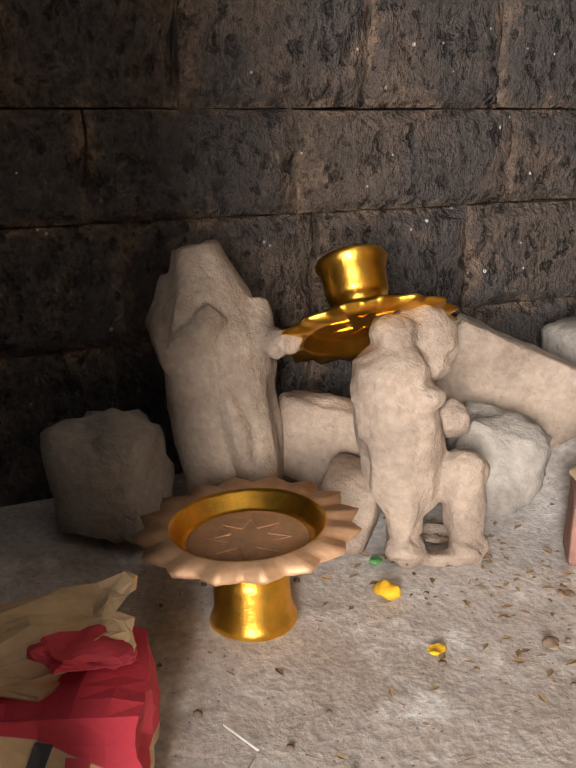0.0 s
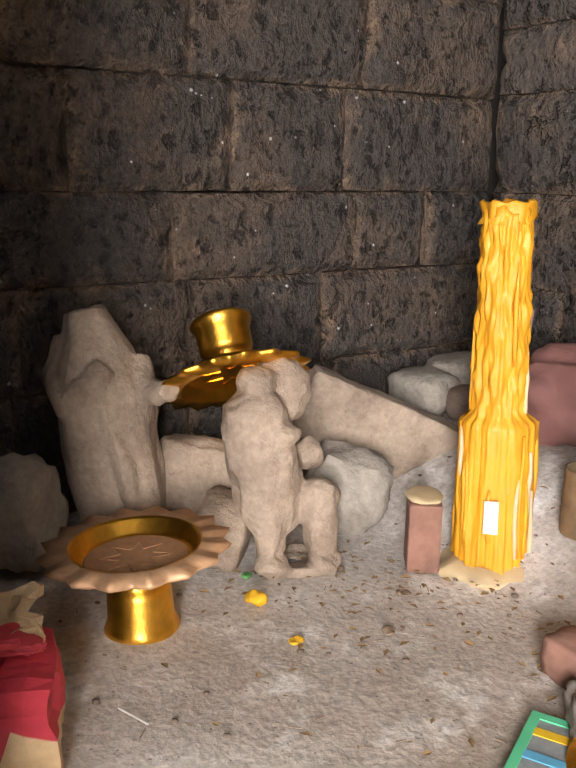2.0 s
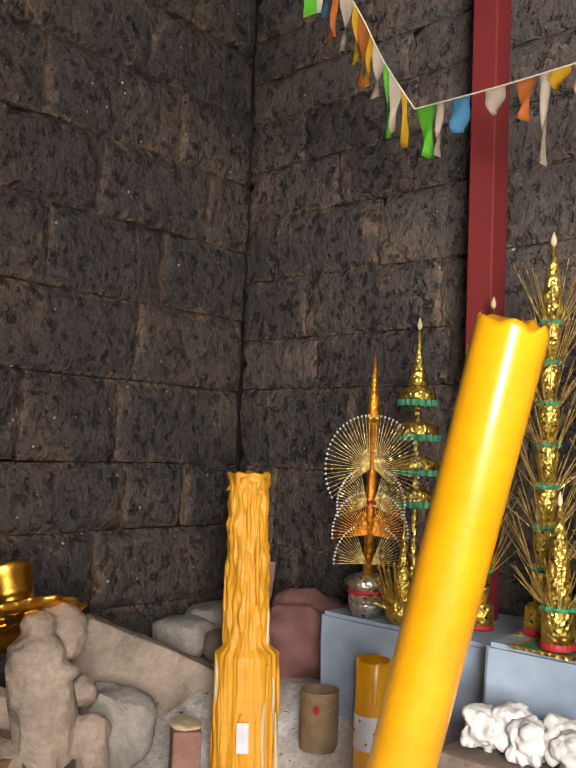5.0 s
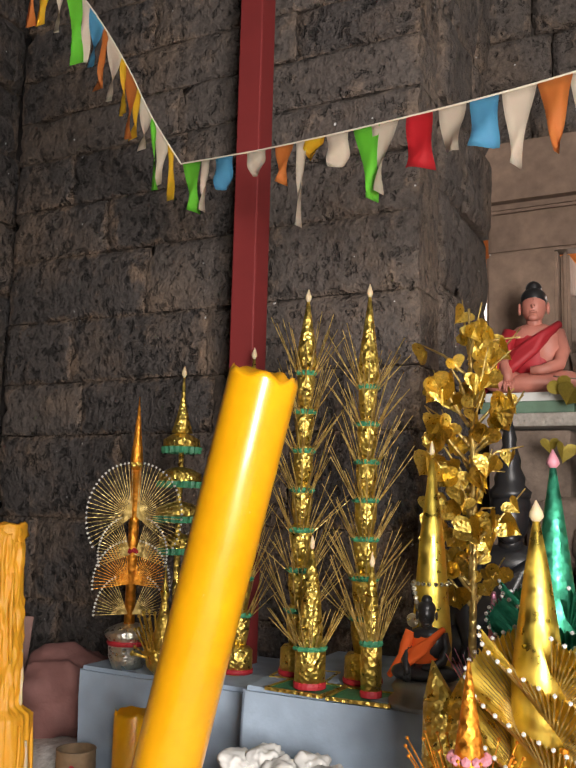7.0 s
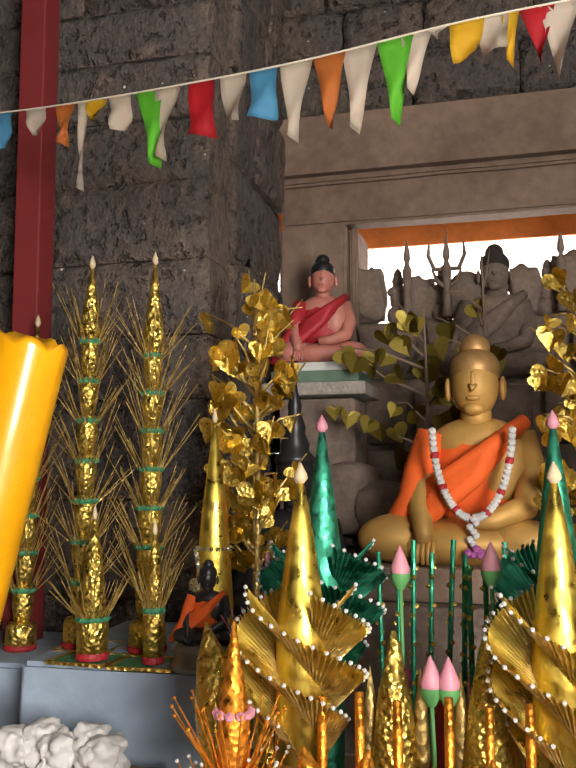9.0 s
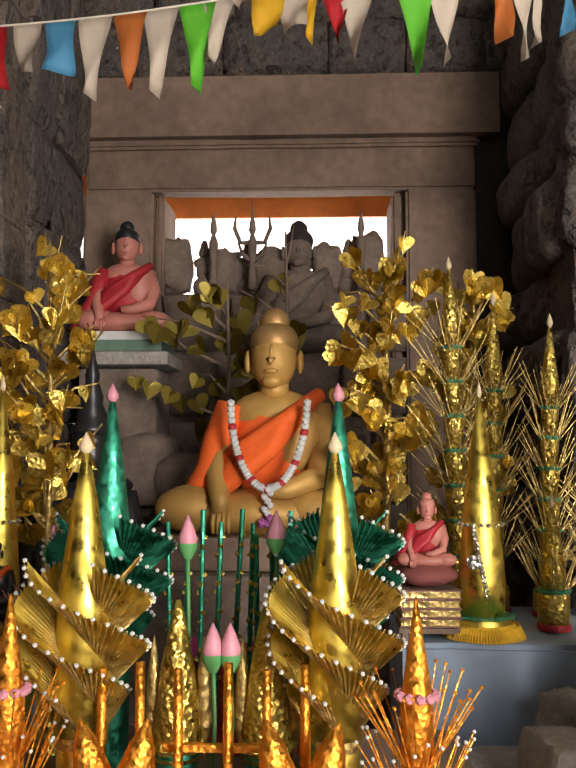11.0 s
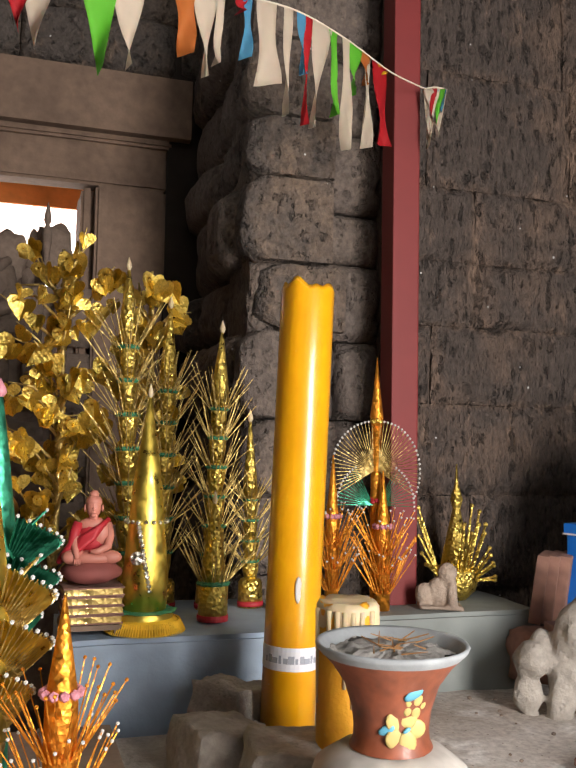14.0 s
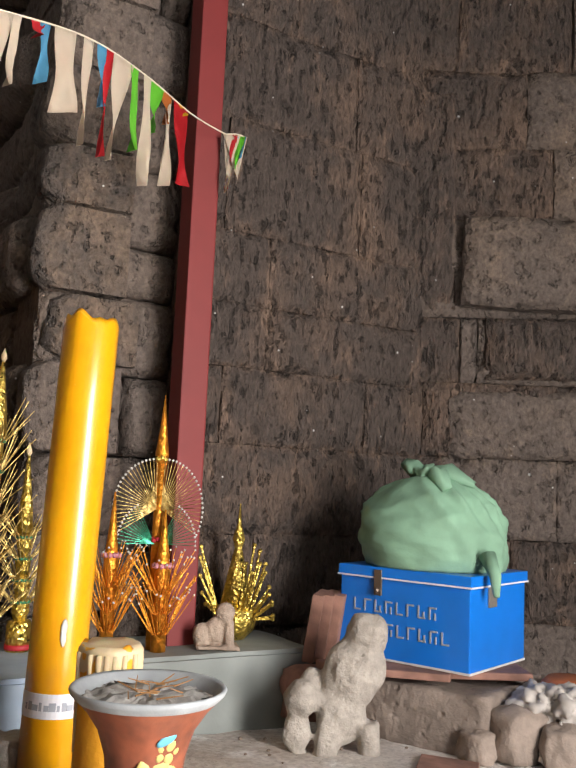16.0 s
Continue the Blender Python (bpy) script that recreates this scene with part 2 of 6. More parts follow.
VASE = plain("brown_glaze", (0.30, 0.085, 0.04), 0.5, 0, 0.55, 22.0, 0.001, 0.2)
VASERIM = plain("ashy_rim", (0.33, 0.36, 0.38), 0.7, 0, 0.3, 16.0, 0.003)
PETAL = plain("cream_relief", (0.55, 0.43, 0.15), 0.5)
PETALBLUE = plain("blue_relief", (0.12, 0.4, 0.55), 0.5)
BARK = plain("dry_bark", (0.24, 0.17, 0.12), 0.9, 0, 0.3, 20.0, 0.004)
STEM = plain("green_stem", (0.10, 0.32, 0.10), 0.5)
LOTUS = plain("pink_lotus", (0.62, 0.26, 0.32), 0.5, 0, 0.3)
FRINGE = plain("yellow_fringe", (0.85, 0.5, 0.02), 0.8, 0, 0.3, 40.0, 0.004)
GREYCLOTH = plain("grey_cloth", (0.28, 0.25, 0.22), 0.9, 0, 0.3, 12.0, 0.008)
PINKCLOTH = plain("pink_plastic", (0.22, 0.10, 0.09), 0.8, 0, 0.3, 8.0, 0.01)
FLAGS = [plain("flag_" + n, c, 0.7, 0, 0.12, 8.0) for n, c in (
    ("cream", (0.72, 0.62, 0.5)), ("green", (0.16, 0.62, 0.04)), ("red", (0.55, 0.012, 0.02)), ("blue", (0.10, 0.36, 0.58)),
    ("orange", (0.62, 0.19, 0.035)), ("yellow", (0.8, 0.48, 0.02)))]
for m in FLAGS:
    m.node_tree.nodes["Principled BSDF"].inputs["Subsurface Weight"].default_value = 0.15
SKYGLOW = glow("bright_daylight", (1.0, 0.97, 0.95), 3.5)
ORANGEGLOW = plain("orange_tarpaulin", (0.9, 0.28, 0.06), 0.8)


# ---- mesh helpers ----
def finish(bm, name, mat, smooth=False):
    me = bpy.data.meshes.new(name)
    bmesh.ops.recalc_face_normals(bm, faces=bm.faces)
    bm.to_mesh(me)
    bm.free()
    for x in mat if isinstance(mat, (list, tuple)) else [mat]:
        me.materials.append(x)
    if smooth:
        me.polygons.foreach_set("use_smooth", [True] * len(me.polygons))
    return me


FINE = {"spiral_frill", "fan", "bead_edge", "bead_trim", "straw_spray", "straw_tips", "branch_spray", "fringe", "twist", "straws", "petals", "drops", "white_blossoms",
        "maroon_blossoms", "orchids", "ash_lumps", "drips", "tassel", "incense_stubs", "glitter_band", "glitter_sash", "print_dots", "label_text", "embossed_star", "painted_writing", "ribbon"}


def part(name, bm, mat, parent, label="", smooth=False):
    ob = new(name, finish(bm, name, mat, smooth))
    ob.parent = parent
    return tagged(ob, label, kind="stuff" if name in FINE else "")


def thing(name, at, label, category, group="", turn=(0, 0, 0)):
    ob = new(name)
    ob.empty_display_size = 0.05
    ob.matrix_basis = pose(*at, *turn)
    return tagged(ob, label, category, group)


def solid(name, bm, mat, at, label, category, group="", turn=(0, 0, 0), smooth=False, kind=""):
    ob = new(name, finish(bm, name, mat, smooth))
    ob.matrix_basis = pose(*at, *turn)
    return tagged(ob, label, category, group, kind)


def fuse(*bms):
    out = bmesh.new()
    for b in bms:
        me = bpy.data.meshes.new("tmp")
        b.to_mesh(me)
        b.free()
        out.from_mesh(me)
        bpy.data.meshes.remove(me)
    return out


def box(sx, sy, sz, at=(0, 0, 0), bevel=0.0, m=None):
    """A box standing on z = at.z, centred in x and y."""
    bm = bmesh.new()
    bmesh.ops.create_cube(bm, size=1)
    bmesh.ops.scale(bm, verts=bm.verts, vec=(sx, sy, sz))
    bmesh.ops.translate(bm, verts=bm.verts, vec=(0, 0, sz / 2))
    if bevel:
        bmesh.ops.bevel(bm, geom=bm.edges[:], offset=bevel, segments=2, affect="EDGES", profile=0.6)
    if m is not None:
        bmesh.ops.transform(bm, matrix=m, verts=bm.verts)
    bmesh.ops.translate(bm, verts=bm.verts, vec=at)
    return bm


def lathe(profile, seg=24, at=(0, 0, 0), lobes=0, depth=0.0, close=True):
    """A turned form from (radius, z) rows; lobes waves the rim by depth."""
    bm = bmesh.new()
    rings = []
    for r, z in profile:
        ring = []
        for k in range(seg):
            a = 2 * math.pi * k / seg
            rr = r * (1 + depth * math.cos(lobes * a)) if lobes else r
            ring.append(bm.verts.new((at[0] + rr * math.cos(a), at[1] + rr * math.sin(a), at[2] + z)))
        rings.append(ring)
    for a, b in zip(rings, rings[1:]):
        for k in range(seg):
            bm.faces.new((a[k], a[(k + 1) % seg], b[(k + 1) % seg], b[k]))
    if close:
        for ring in (rings[0], rings[-1]):
            bm.faces.new(ring)
    return bm


def ball(rx, ry, rz, at=(0, 0, 0), turn=(0, 0, 0), sub=2, index=0):
    bm = bmesh.new()
    bmesh.ops.create_icosphere(bm, subdivisions=sub, radius=1)
    bmesh.ops.transform(bm, matrix=pose(*at, *turn) @ Matrix.Diagonal((rx, ry, rz, 1)), verts=bm.verts)
    for face in bm.faces:
        face.material_index = index
    return bm


def tube(points, radius, seg=8, index=0):
    """A round bar through points; radius a number or one a point."""
    bm = bmesh.new()
    pts = [Vector(p) for p in points]
    rad = radius if isinstance(radius, (list, tuple)) else [radius] * len(pts)
    rings = []
    for k, p in enumerate(pts):
        d = (pts[min(k + 1, len(pts) - 1)] - pts[max(k - 1, 0)]).normalized()
        u = d.orthogonal().normalized() if k == 0 else (u - d * u.dot(d)).normalized()
        v = d.cross(u)
        rings.append([bm.verts.new(p + rad[k] * (math.cos(2 * math.pi * j / seg) * u + math.sin(2 * math.pi * j / seg) * v)) for j in range(seg)])
    for a, b in zip(rings, rings[1:]):
        for j in range(seg):
            bm.faces.new((a[j], a[(j + 1) % seg], b[(j + 1) % seg], b[j]))
    bm.faces.new(rings[0])
    bm.faces.new(rings[-1])
    for face in bm.faces:
        face.material_index = index
    return bm


def rough_up(bm, amount, scale, seed=0.0):
    """Push vertices along their normals by noise."""
    bm.normal_update()
    for v in bm.verts:
        v.co += v.normal * amount * noise.fractal(v.co * scale + Vector((seed, seed * 1.7, -seed)), 1.0, 2.0, 3)
    return bm


def boulder(sx, sy, sz, seed, sub=3, amount=0.18, chunk=0.0):
    """A worn stone lump resting on z = 0; chunk flattens it towards a block."""
    bm = bmesh.new()
    bmesh.ops.create_cube(bm, size=2)
    bmesh.ops.subdivide_edges(bm, edges=bm.edges[:], cuts=2 ** sub - 1, use_grid_fill=True)
    for v in bm.verts:
        s = v.co.normalized()
        v.co = s.lerp(v.co * 0.82, chunk)
        v.co *= 1 + amount * noise.fractal(v.co * 1.3 + Vector((seed, -seed, seed * 2)), 1.0, 2.0, 4)
    for v in bm.verts:
        v.co = Vector((v.co.x * sx / 2, v.co.y * sy / 2, v.co.z * sz / 2))
    low = min(v.co.z for v in bm.verts)
    bmesh.ops.translate(bm, verts=bm.verts, vec=(0, 0, -low))
    return bm


def sticks(rays, radius=0.0029, seg=4):
    """Many thin straws, each a tapered four-sided bar from a to b."""
    verts, faces = [], []
    for a, b in rays:
        a, b = Vector(a), Vector(b)
        d = (b - a).normalized()
        u = d.orthogonal().normalized()
        w = d.cross(u)
        n = len(verts)
        for p, r in ((a, radius), (b, radius * 0.55)):
            verts += [p + r * (math.cos(math.tau * j / seg) * u + math.sin(math.tau * j / seg) * w) for j in range(seg)]
        faces += [(n + j, n + (j + 1) % seg, n + seg + (j + 1) % seg, n + seg + j) for j in range(seg)] + [tuple(range(n, n + seg)), tuple(range(n + seg, n + 2 * seg))]
    me = bpy.data.meshes.new("tmp")
    me.from_pydata(verts, [], faces)
    bm = bmesh.new()
    bm.from_mesh(me)
    bpy.data.meshes.remove(me)
    return bm


def beads(points, radius):
    bms = []
    for p in points:
        bm = bmesh.new()
        bmesh.ops.create_icosphere(bm, subdivisions=1, radius=radius, matrix=Matrix.Translation(p))
        bms.append(bm)
    return fuse(*bms)


def smooth01(t):
    t = max(0.0, min(1.0, t))
    return t * t * (3 - 2 * t)


def ground_z(x, y):
    left = 0.22 * smooth01((y - 1.55) / 0.45) * smooth01((0.3 - x) / 0.6)
    right = 0.33 * smooth01((x - 0.0) / 0.5) * smooth01((y - 0.25) / 0.4)
    return max(left, right)


# ---- the large structure ----
def structure(name, bm, mat, label, category="wall", smooth=False):
    ob = new(name, finish(bm, name, mat, smooth))
    return tagged(ob, label, category, "", "structure")


rng = random.Random(7)
block_meshes = {}


def block_mesh(k, mat, rounded=0.0):
    """One of ten worn unit blocks facing +z, with a dressed uneven face and broken arrises."""
    key = (k, mat.name, rounded)
    if key not in block_meshes:
        r = random.Random(100 + k)
        shift = Vector((k * 3.7, -k * 1.3, k * 2.1))
        nu, nv = 13, 9
        chips = [(r.choice((-0.5, 0.5)), r.uniform(-0.5, 0.5), r.uniform(0.05, 0.14)) if r.random() < 0.5 else (r.uniform(-0.5, 0.5), r.choice((-0.5, 0.5)), r.uniform(0.05, 0.14)) for _ in range(3)]
        verts, faces, ring = [], [], []
        for j in range(nv):
            for i in range(nu):
                u, v = i / (nu - 1) - 0.5, j / (nv - 1) - 0.5
                p = Vector((u, v, 0.0))
                e = max(abs(u), abs(v)) * 2
                bow = (abs(u) * 2) ** 4 + (abs(v) * 2) ** 4
                z = 0.5 - 0.06 * e ** 14 - rounded * 0.5 * bow
                z += 0.050 * noise.noise(p * 3.0 + shift) + 0.030 * noise.noise(p * 9.0 + shift)
                for cu, cv, cr in chips:
                    z -= 0.12 * max(0.0, 1 - math.hypot(u - cu, v - cv) / cr)
                w = noise.noise_vector(p * 5.0 + shift) * (0.012 + 0.035 * rounded)
                pull = 1 - 0.16 * rounded * max(0.0, bow - 1.0)
                verts.append((u * pull + w.x, v * pull + w.y, z))
        for j in range(nv - 1):
            for i in range(nu - 1):
                q = j * nu + i
                faces.append((q, q + 1, q + nu + 1, q + nu))
        ring = [i for i in range(nu)] + [j * nu + nu - 1 for j in range(1, nv)] + [(nv - 1) * nu + i for i in range(nu - 2, -1, -1)] + [j * nu for j in range(nv - 2, 0, -1)]
        n = len(verts)
        verts += [(verts[i][0], verts[i][1], -0.5) for i in ring]
        m = len(ring)
        faces += [(ring[i], n + i, n + (i + 1) % m, ring[(i + 1) % m]) for i in range(m)] + [tuple(n + i for i in range(m - 1, -1, -1))]
        me = bpy.data.meshes.new("block")
        me.from_pydata(verts, [], faces)
        me.materials.append(mat)
        me.polygons.foreach_set("use_smooth", [True] * ((nu - 1) * (nv - 1)) + [False] * (m + 1))
        block_meshes[key] = me
    return block_meshes[key]


def place_block(parent, mat, k, centre, along, facing, wide, high, depth, rounded=0.0, tilt=0.0):
    ob = new("block", block_mesh(k, mat, rounded))
    ob.parent = parent
    frame_m = Matrix((along, facing.cross(along), facing)).transposed().to_4x4()
    ob.matrix_basis = Matrix.Translation(centre) @ frame_m @ Matrix.Rotation(radians(tilt), 4, "Z") @ Matrix.Diagonal((wide, high, depth, 1))
    return ob


def courses(parent, start, along, facing, length, levels, mats, seed, long=(0.34, 0.62), depth=0.3, uneven=0.012, rounded=0.0, joint=0.005, ragged=0.0, joints=None):
    """Courses of laterite blocks between the given levels on the plane through start; joints fixes those of a course."""
    r = random.Random(seed)
    along, facing, start = Vector(along), Vector(facing), Vector(start)
    for row, (z0, z1) in enumerate(zip(levels, levels[1:])):
        end = length + r.uniform(-ragged, ragged)
        cuts = list((joints or {}).get(row, []))
        if row not in (joints or {}):
            s = r.uniform(0.1, long[1])
            while s < end - long[0] * 0.5:
                cuts.append(s)
                s += r.uniform(*long)
        cuts = [0.0] + cuts + [end]
        for a, b in zip(cuts, cuts[1:]):
            proud = r.uniform(-uneven, uneven) - depth / 2
            c = start + along * ((a + b) / 2) + facing * proud
            place_block(parent, r.choice(mats), r.randrange(10), (c.x, c.y, (z0 + z1) / 2), along, facing, (b - a) - joint, (z1 - z0) - joint, depth, rounded, r.uniform(-0.4, 0.4))


def core(x0, x1, y0, y1, z0, z1):
    return box(x1 - x0, y1 - y0, z1 - z0, ((x0 + x1) / 2, (y0 + y1) / 2, z0))


# ground: one uneven earth sheet, higher under the altar's ends
def make_ground():
    bm = bmesh.new()
    n = 110
    rows = []
    for j in range(n + 1):
        row = []
        for i in range(n + 1):
            x, y = -3.6 + 7.5 * i / n, -3.2 + 7.4 * j / n
            z = ground_z(x, y) + 0.012 * noise.fractal(Vector((x * 2.2, y * 2.2, 0)), 1.0, 2.0, 4) + 0.005 * noise.noise(Vector((x * 14, y * 14, 3)))
            row.append(bm.verts.new((x, y, z)))
        rows.append(row)
    for a, b in zip(rows, rows[1:]):
        for i in range(n):
            bm.faces.new((a[i], a[i + 1], b[i + 1], b[i]))
    return bm


structure("ground", make_ground(), EARTH, "dusty grey trodden earth floor with grit and scuffs", "floor", True)
far = structure("ground_outside", box(120, 120, 0.1, (0, 0, -0.22)), EARTH, "bare earth ground outside the shrine", "ground")

WX, WY, DY, EX = -2.95, 2.35, 3.30, 2.15
walls = {}
walls["west"] = structure("wall_west", core(WX - 0.5, WX - 0.14, -2.6, WY + 0.5, -0.2, 3.3), JOINT, "sooty laterite block wall with white specks and holes")
walls["north_west"] = structure("wall_north_1", core(WX, -1.12, WY + 0.14, WY + 0.9, -0.2, 3.3), JOINT, "sooty laterite block wall behind the steel post")
walls["door"] = structure("wall_north_2", fuse(core(-1.3, 0.9, DY + 0.06, DY + 0.5, 2.72, 3.3), core(0.564, 1.15, DY + 0.03, DY + 0.45, 0.0, 2.715)), JOINT, "laterite blocks above the sandstone doorway")
walls["north_east"] = structure("wall_north_3", core(0.80, 3.8, WY + 0.14, WY + 0.9, -0.2, 3.3), JOINT, "rough laterite wall with streaked pitted blocks")
walls["east"] = structure("wall_east", core(3.45, 3.8, -2.6, WY + 0.1, -0.2, 3.3), JOINT, "rough laterite side wall with broken blocks")
# unseen wall; the edge of its opening is set to limit the entrance light
south = fuse(core(WX - 0.4, 0.35, -1.12, -1.0, -0.2, 3.3), core(2.15, 3.8, -1.12, -1.0, -0.2, 3.3), core(0.35, 2.15, -1.12, -1.0, 2.3, 3.3))
structure("wall_south", south, LAT_MID, "unseen laterite entrance wall, its opening placed to shape the light")
structure("ceiling", core(WX - 0.8, 3.9, -3.0, 4.6, 3.75, 3.8), plain("tin_roof", (0.3, 0.29, 0.28), 0.5, 0.6), "corrugated tin roof above the walls", "ceiling")

# sandstone doorway, its lower part filled with loose blocks
door = structure("door_1", core(-1.12, 0.655, DY - 0.02, DY + 0.4, 2.30, 2.555), SANDSTONE, "plain brown sandstone doorway with a heavy lintel", "doorway")
for name, bm, label in (
        ("inner_beam", core(-1.085, 0.57, DY + 0.045, DY + 0.16, 2.085, 2.296), "cracked sandstone inner lintel"),
        ("moulding", core(-1.09, 0.58, DY + 0.015, DY + 0.2, 2.262, 2.299), ""),
        ("jamb", core(-1.085, -0.79, DY + 0.02, DY + 0.4, 0.0, 2.082), "sandstone door jamb"),
        ("jamb", core(0.27, 0.56, DY + 0.02, DY + 0.4, 0.0, 2.082), "sandstone door jamb"),
        ("jamb_edge", core(-0.787, -0.75, DY + 0.08, DY + 0.38, 0.0, 2.08), ""),
        ("jamb_edge", core(0.215, 0.267, DY + 0.08, DY + 0.38, 0.0, 2.08), "")):
    bmesh.ops.bevel(bm, geom=bm.edges[:], offset=0.012, segments=2, affect="EDGES")
    bmesh.ops.subdivide_edges(bm, edges=[e for e in bm.edges if e.calc_length() > 0.15], cuts=6, use_grid_fill=True)
    rough_up(bm, 0.008, 6.0)
    part(name, bm, SANDSTONE, door, label)
# self-lit sheet added outside to stand in for the overexposed daylight
structure("backdrop", core(-3.0, 2.6, 4.6, 4.62, -0.5, 3.4), SKYGLOW, "glowing sheet standing in for glaring daylight beyond the doorway", "backdrop")
awning = thing("orange_awning", (0, 0, 0), "orange cloth awning on poles outside the doorway", "awning")
part("cloth", core(-1.6, 1.2, 4.2, 4.22, 2.20, 2.7), ORANGEGLOW, awning)
for px in (-1.58, 1.18):
    part("pole", tube([(px, 4.21, -0.12), (px, 4.21, 2.7)], 0.02, 10), BARK, awning)

# laterite courses as single blocks
LOW = [-0.05, 0.37, 0.67, 0.93, 1.255, 1.57, 1.88, 2.19, 2.5, 2.8, 3.1, 3.4]
courses(walls["west"], (WX, -0.9, 0), (0, 1, 0), (1, 0, 0), 3.375, LOW, [LAT_DARK], 11, (0.42, 0.66), uneven=0.016, ragged=0.025,
        joints={1: [0.62, 1.1, 1.62, 2.14, 2.62], 2: [0.55, 1.03, 1.55, 2.08, 2.75, 3.06], 3: [0.4, 0.95, 1.36, 1.78, 2.287, 2.701], 4: [0.7, 1.2, 1.62, 2.149, 2.777], 5: [0.5, 1.1, 1.74, 2.35, 2.9]})
courses(walls["north_west"], (WX + 0.095, WY, 0), (1, 0, 0), (0, -1, 0), 1.795, [-0.05, 0.32, 0.62, 0.932, 1.255, 1.464, 1.715, 1.982, 2.2, 2.414, 2.6, 2.79, 3.02, 3.3],
        [LAT_DARK, LAT_DARK, LAT_MID], 12, (0.45, 0.85), uneven=0.008, joint=0.003, depth=0.22)
courses(walls["north_west"], (-1.06, WY + 0.3, 0.0), (0, 1, 0), (1, 0, 0), 0.68, [0.0, 0.4, 0.75, 1.1, 1.46, 1.8, 2.15, 2.5, 2.85, 3.3], [LAT_MID], 13, (0.3, 0.4))
courses(walls["door"], (-1.25, DY + 0.0, 0), (1, 0, 0), (0, -1, 0), 2.0, [2.575, 2.82, 3.05, 3.3], [LAT_MID], 14, (0.28, 0.46), rounded=0.12)
# rounded uneven blocks of the recess side and of the wall end next to it
courses(walls["north_east"], (0.68, WY + 0.02, 0), (1, 0, 0), (0, -1, 0), 0.46, [0.2, 0.5, 0.8, 1.1, 1.36, 1.62, 1.79, 2.06, 2.33, 2.62, 2.95, 3.3], [LAT_WARM], 15, (0.2, 0.34), uneven=0.014, rounded=0.10,
        joints={3: [0.30], 4: [], 5: [0.17], 6: [], 7: [0.26], 8: []})
courses(walls["north_east"], (0.65, WY - 0.02, 0), (0, 1, 0), (-1, 0, 0), 1.0, [0.3, 0.62, 0.86, 1.1, 1.38, 1.6, 1.88, 2.08, 2.34, 2.6, 2.9, 3.3], [LAT_WARM, LAT_MID], 17, (0.26, 0.46), uneven=0.05, rounded=0.24)
# streaked tall blocks beyond the post
courses(walls["north_east"], (1.135, WY, 0), (1, 0, 0), (0, -1, 0), EX - 1.135 + 0.05, [0.2, 0.55, 0.86, 1.165, 1.43, 1.655, 1.91, 2.32, 2.7, 3.3], [LAT_STREAK], 18, (0.42, 0.8), uneven=0.009, joint=0.001, depth=0.20)
SIDE, SIDE_OUT = Vector((0.820, -0.572, 0)).normalized(), Vector((-0.572, -0.820, 0)).normalized()
courses(walls["east"], (2.10, 2.40, 0), SIDE, SIDE_OUT, 1.75, [0.2, 0.55, 0.86, 1.17, 1.46, 1.72, 2.12, 2.42, 2.75, 3.3], [LAT_STREAK, LAT_WARM], 16, (0.36, 0.62), uneven=0.012, joint=0.002, depth=0.24,
        joints={4: [0.24, 0.31, 0.85, 1.3], 5: [0.26, 0.92, 1.4], 3: [0.10, 0.6, 1.2], 6: [0.16, 0.6, 1.2]})
# unseen block added to keep the entrance light off the west wall's left part
shade_block = structure("wall_south_1", core(-1.45, -1.15, -1.0, 0.07, -0.2, 3.3), LAT_MID, "unseen laterite block added to shade the west wall")


# ---- red steel posts ----
def post(x, y, name="steel_post"):
    p = thing(name, (x, y, 0), "square red painted steel post against the laterite wall", "post", "steel posts of the roof")
    part("shaft", box(0.090, 0.090, 3.7, (0, 0, 0.0), 0.006), STEEL, p)
    part("base_plate", box(0.16, 0.16, 0.012, (0, 0, ground_z(x, y)), 0.002), STEEL, p)
    return p


post(-1.592, 2.19)
post(1.122, 2.20)


# ---- plastered altar ledges ----
def ledge(name, x0, x1, y0, y1, top, label, mat=None):
    bm = core(x0, x1, y0, y1, 0.0, top)
    bmesh.ops.bevel(bm, geom=bm.edges[:], offset=0.012, segments=2, affect="EDGES")
    bmesh.ops.subdivide_edges(bm, edges=[e for e in bm.edges if e.calc_length() > 0.2], cuts=5, use_grid_fill=True)
    rough_up(bm, 0.006, 5.0)
    return structure(name, bm, mat or PLINTH, label, "altar ledge")


ledge("plinth_1", -1.99, -1.335, 1.90, 2.36, 0.505, "pale blue plastered altar ledge with worn edges")
ledge("plinth_2", -1.33, -0.72, 1.75, 2.36, 0.552, "pale blue plastered altar ledge with a seam")
ledge("plinth_3", 0.11, 0.70, 1.86, 2.36, 0.548, "pale blue plastered altar ledge beside stone blocks")
ledge("plinth_4", 0.71, 1.50, 2.0, 2.36, 0.543, "grey plastered altar ledge with a stained face", plain("grey_plaster", (0.27, 0.30, 0.29), 0.9, 0, 0.4, 4.0, 0.006))

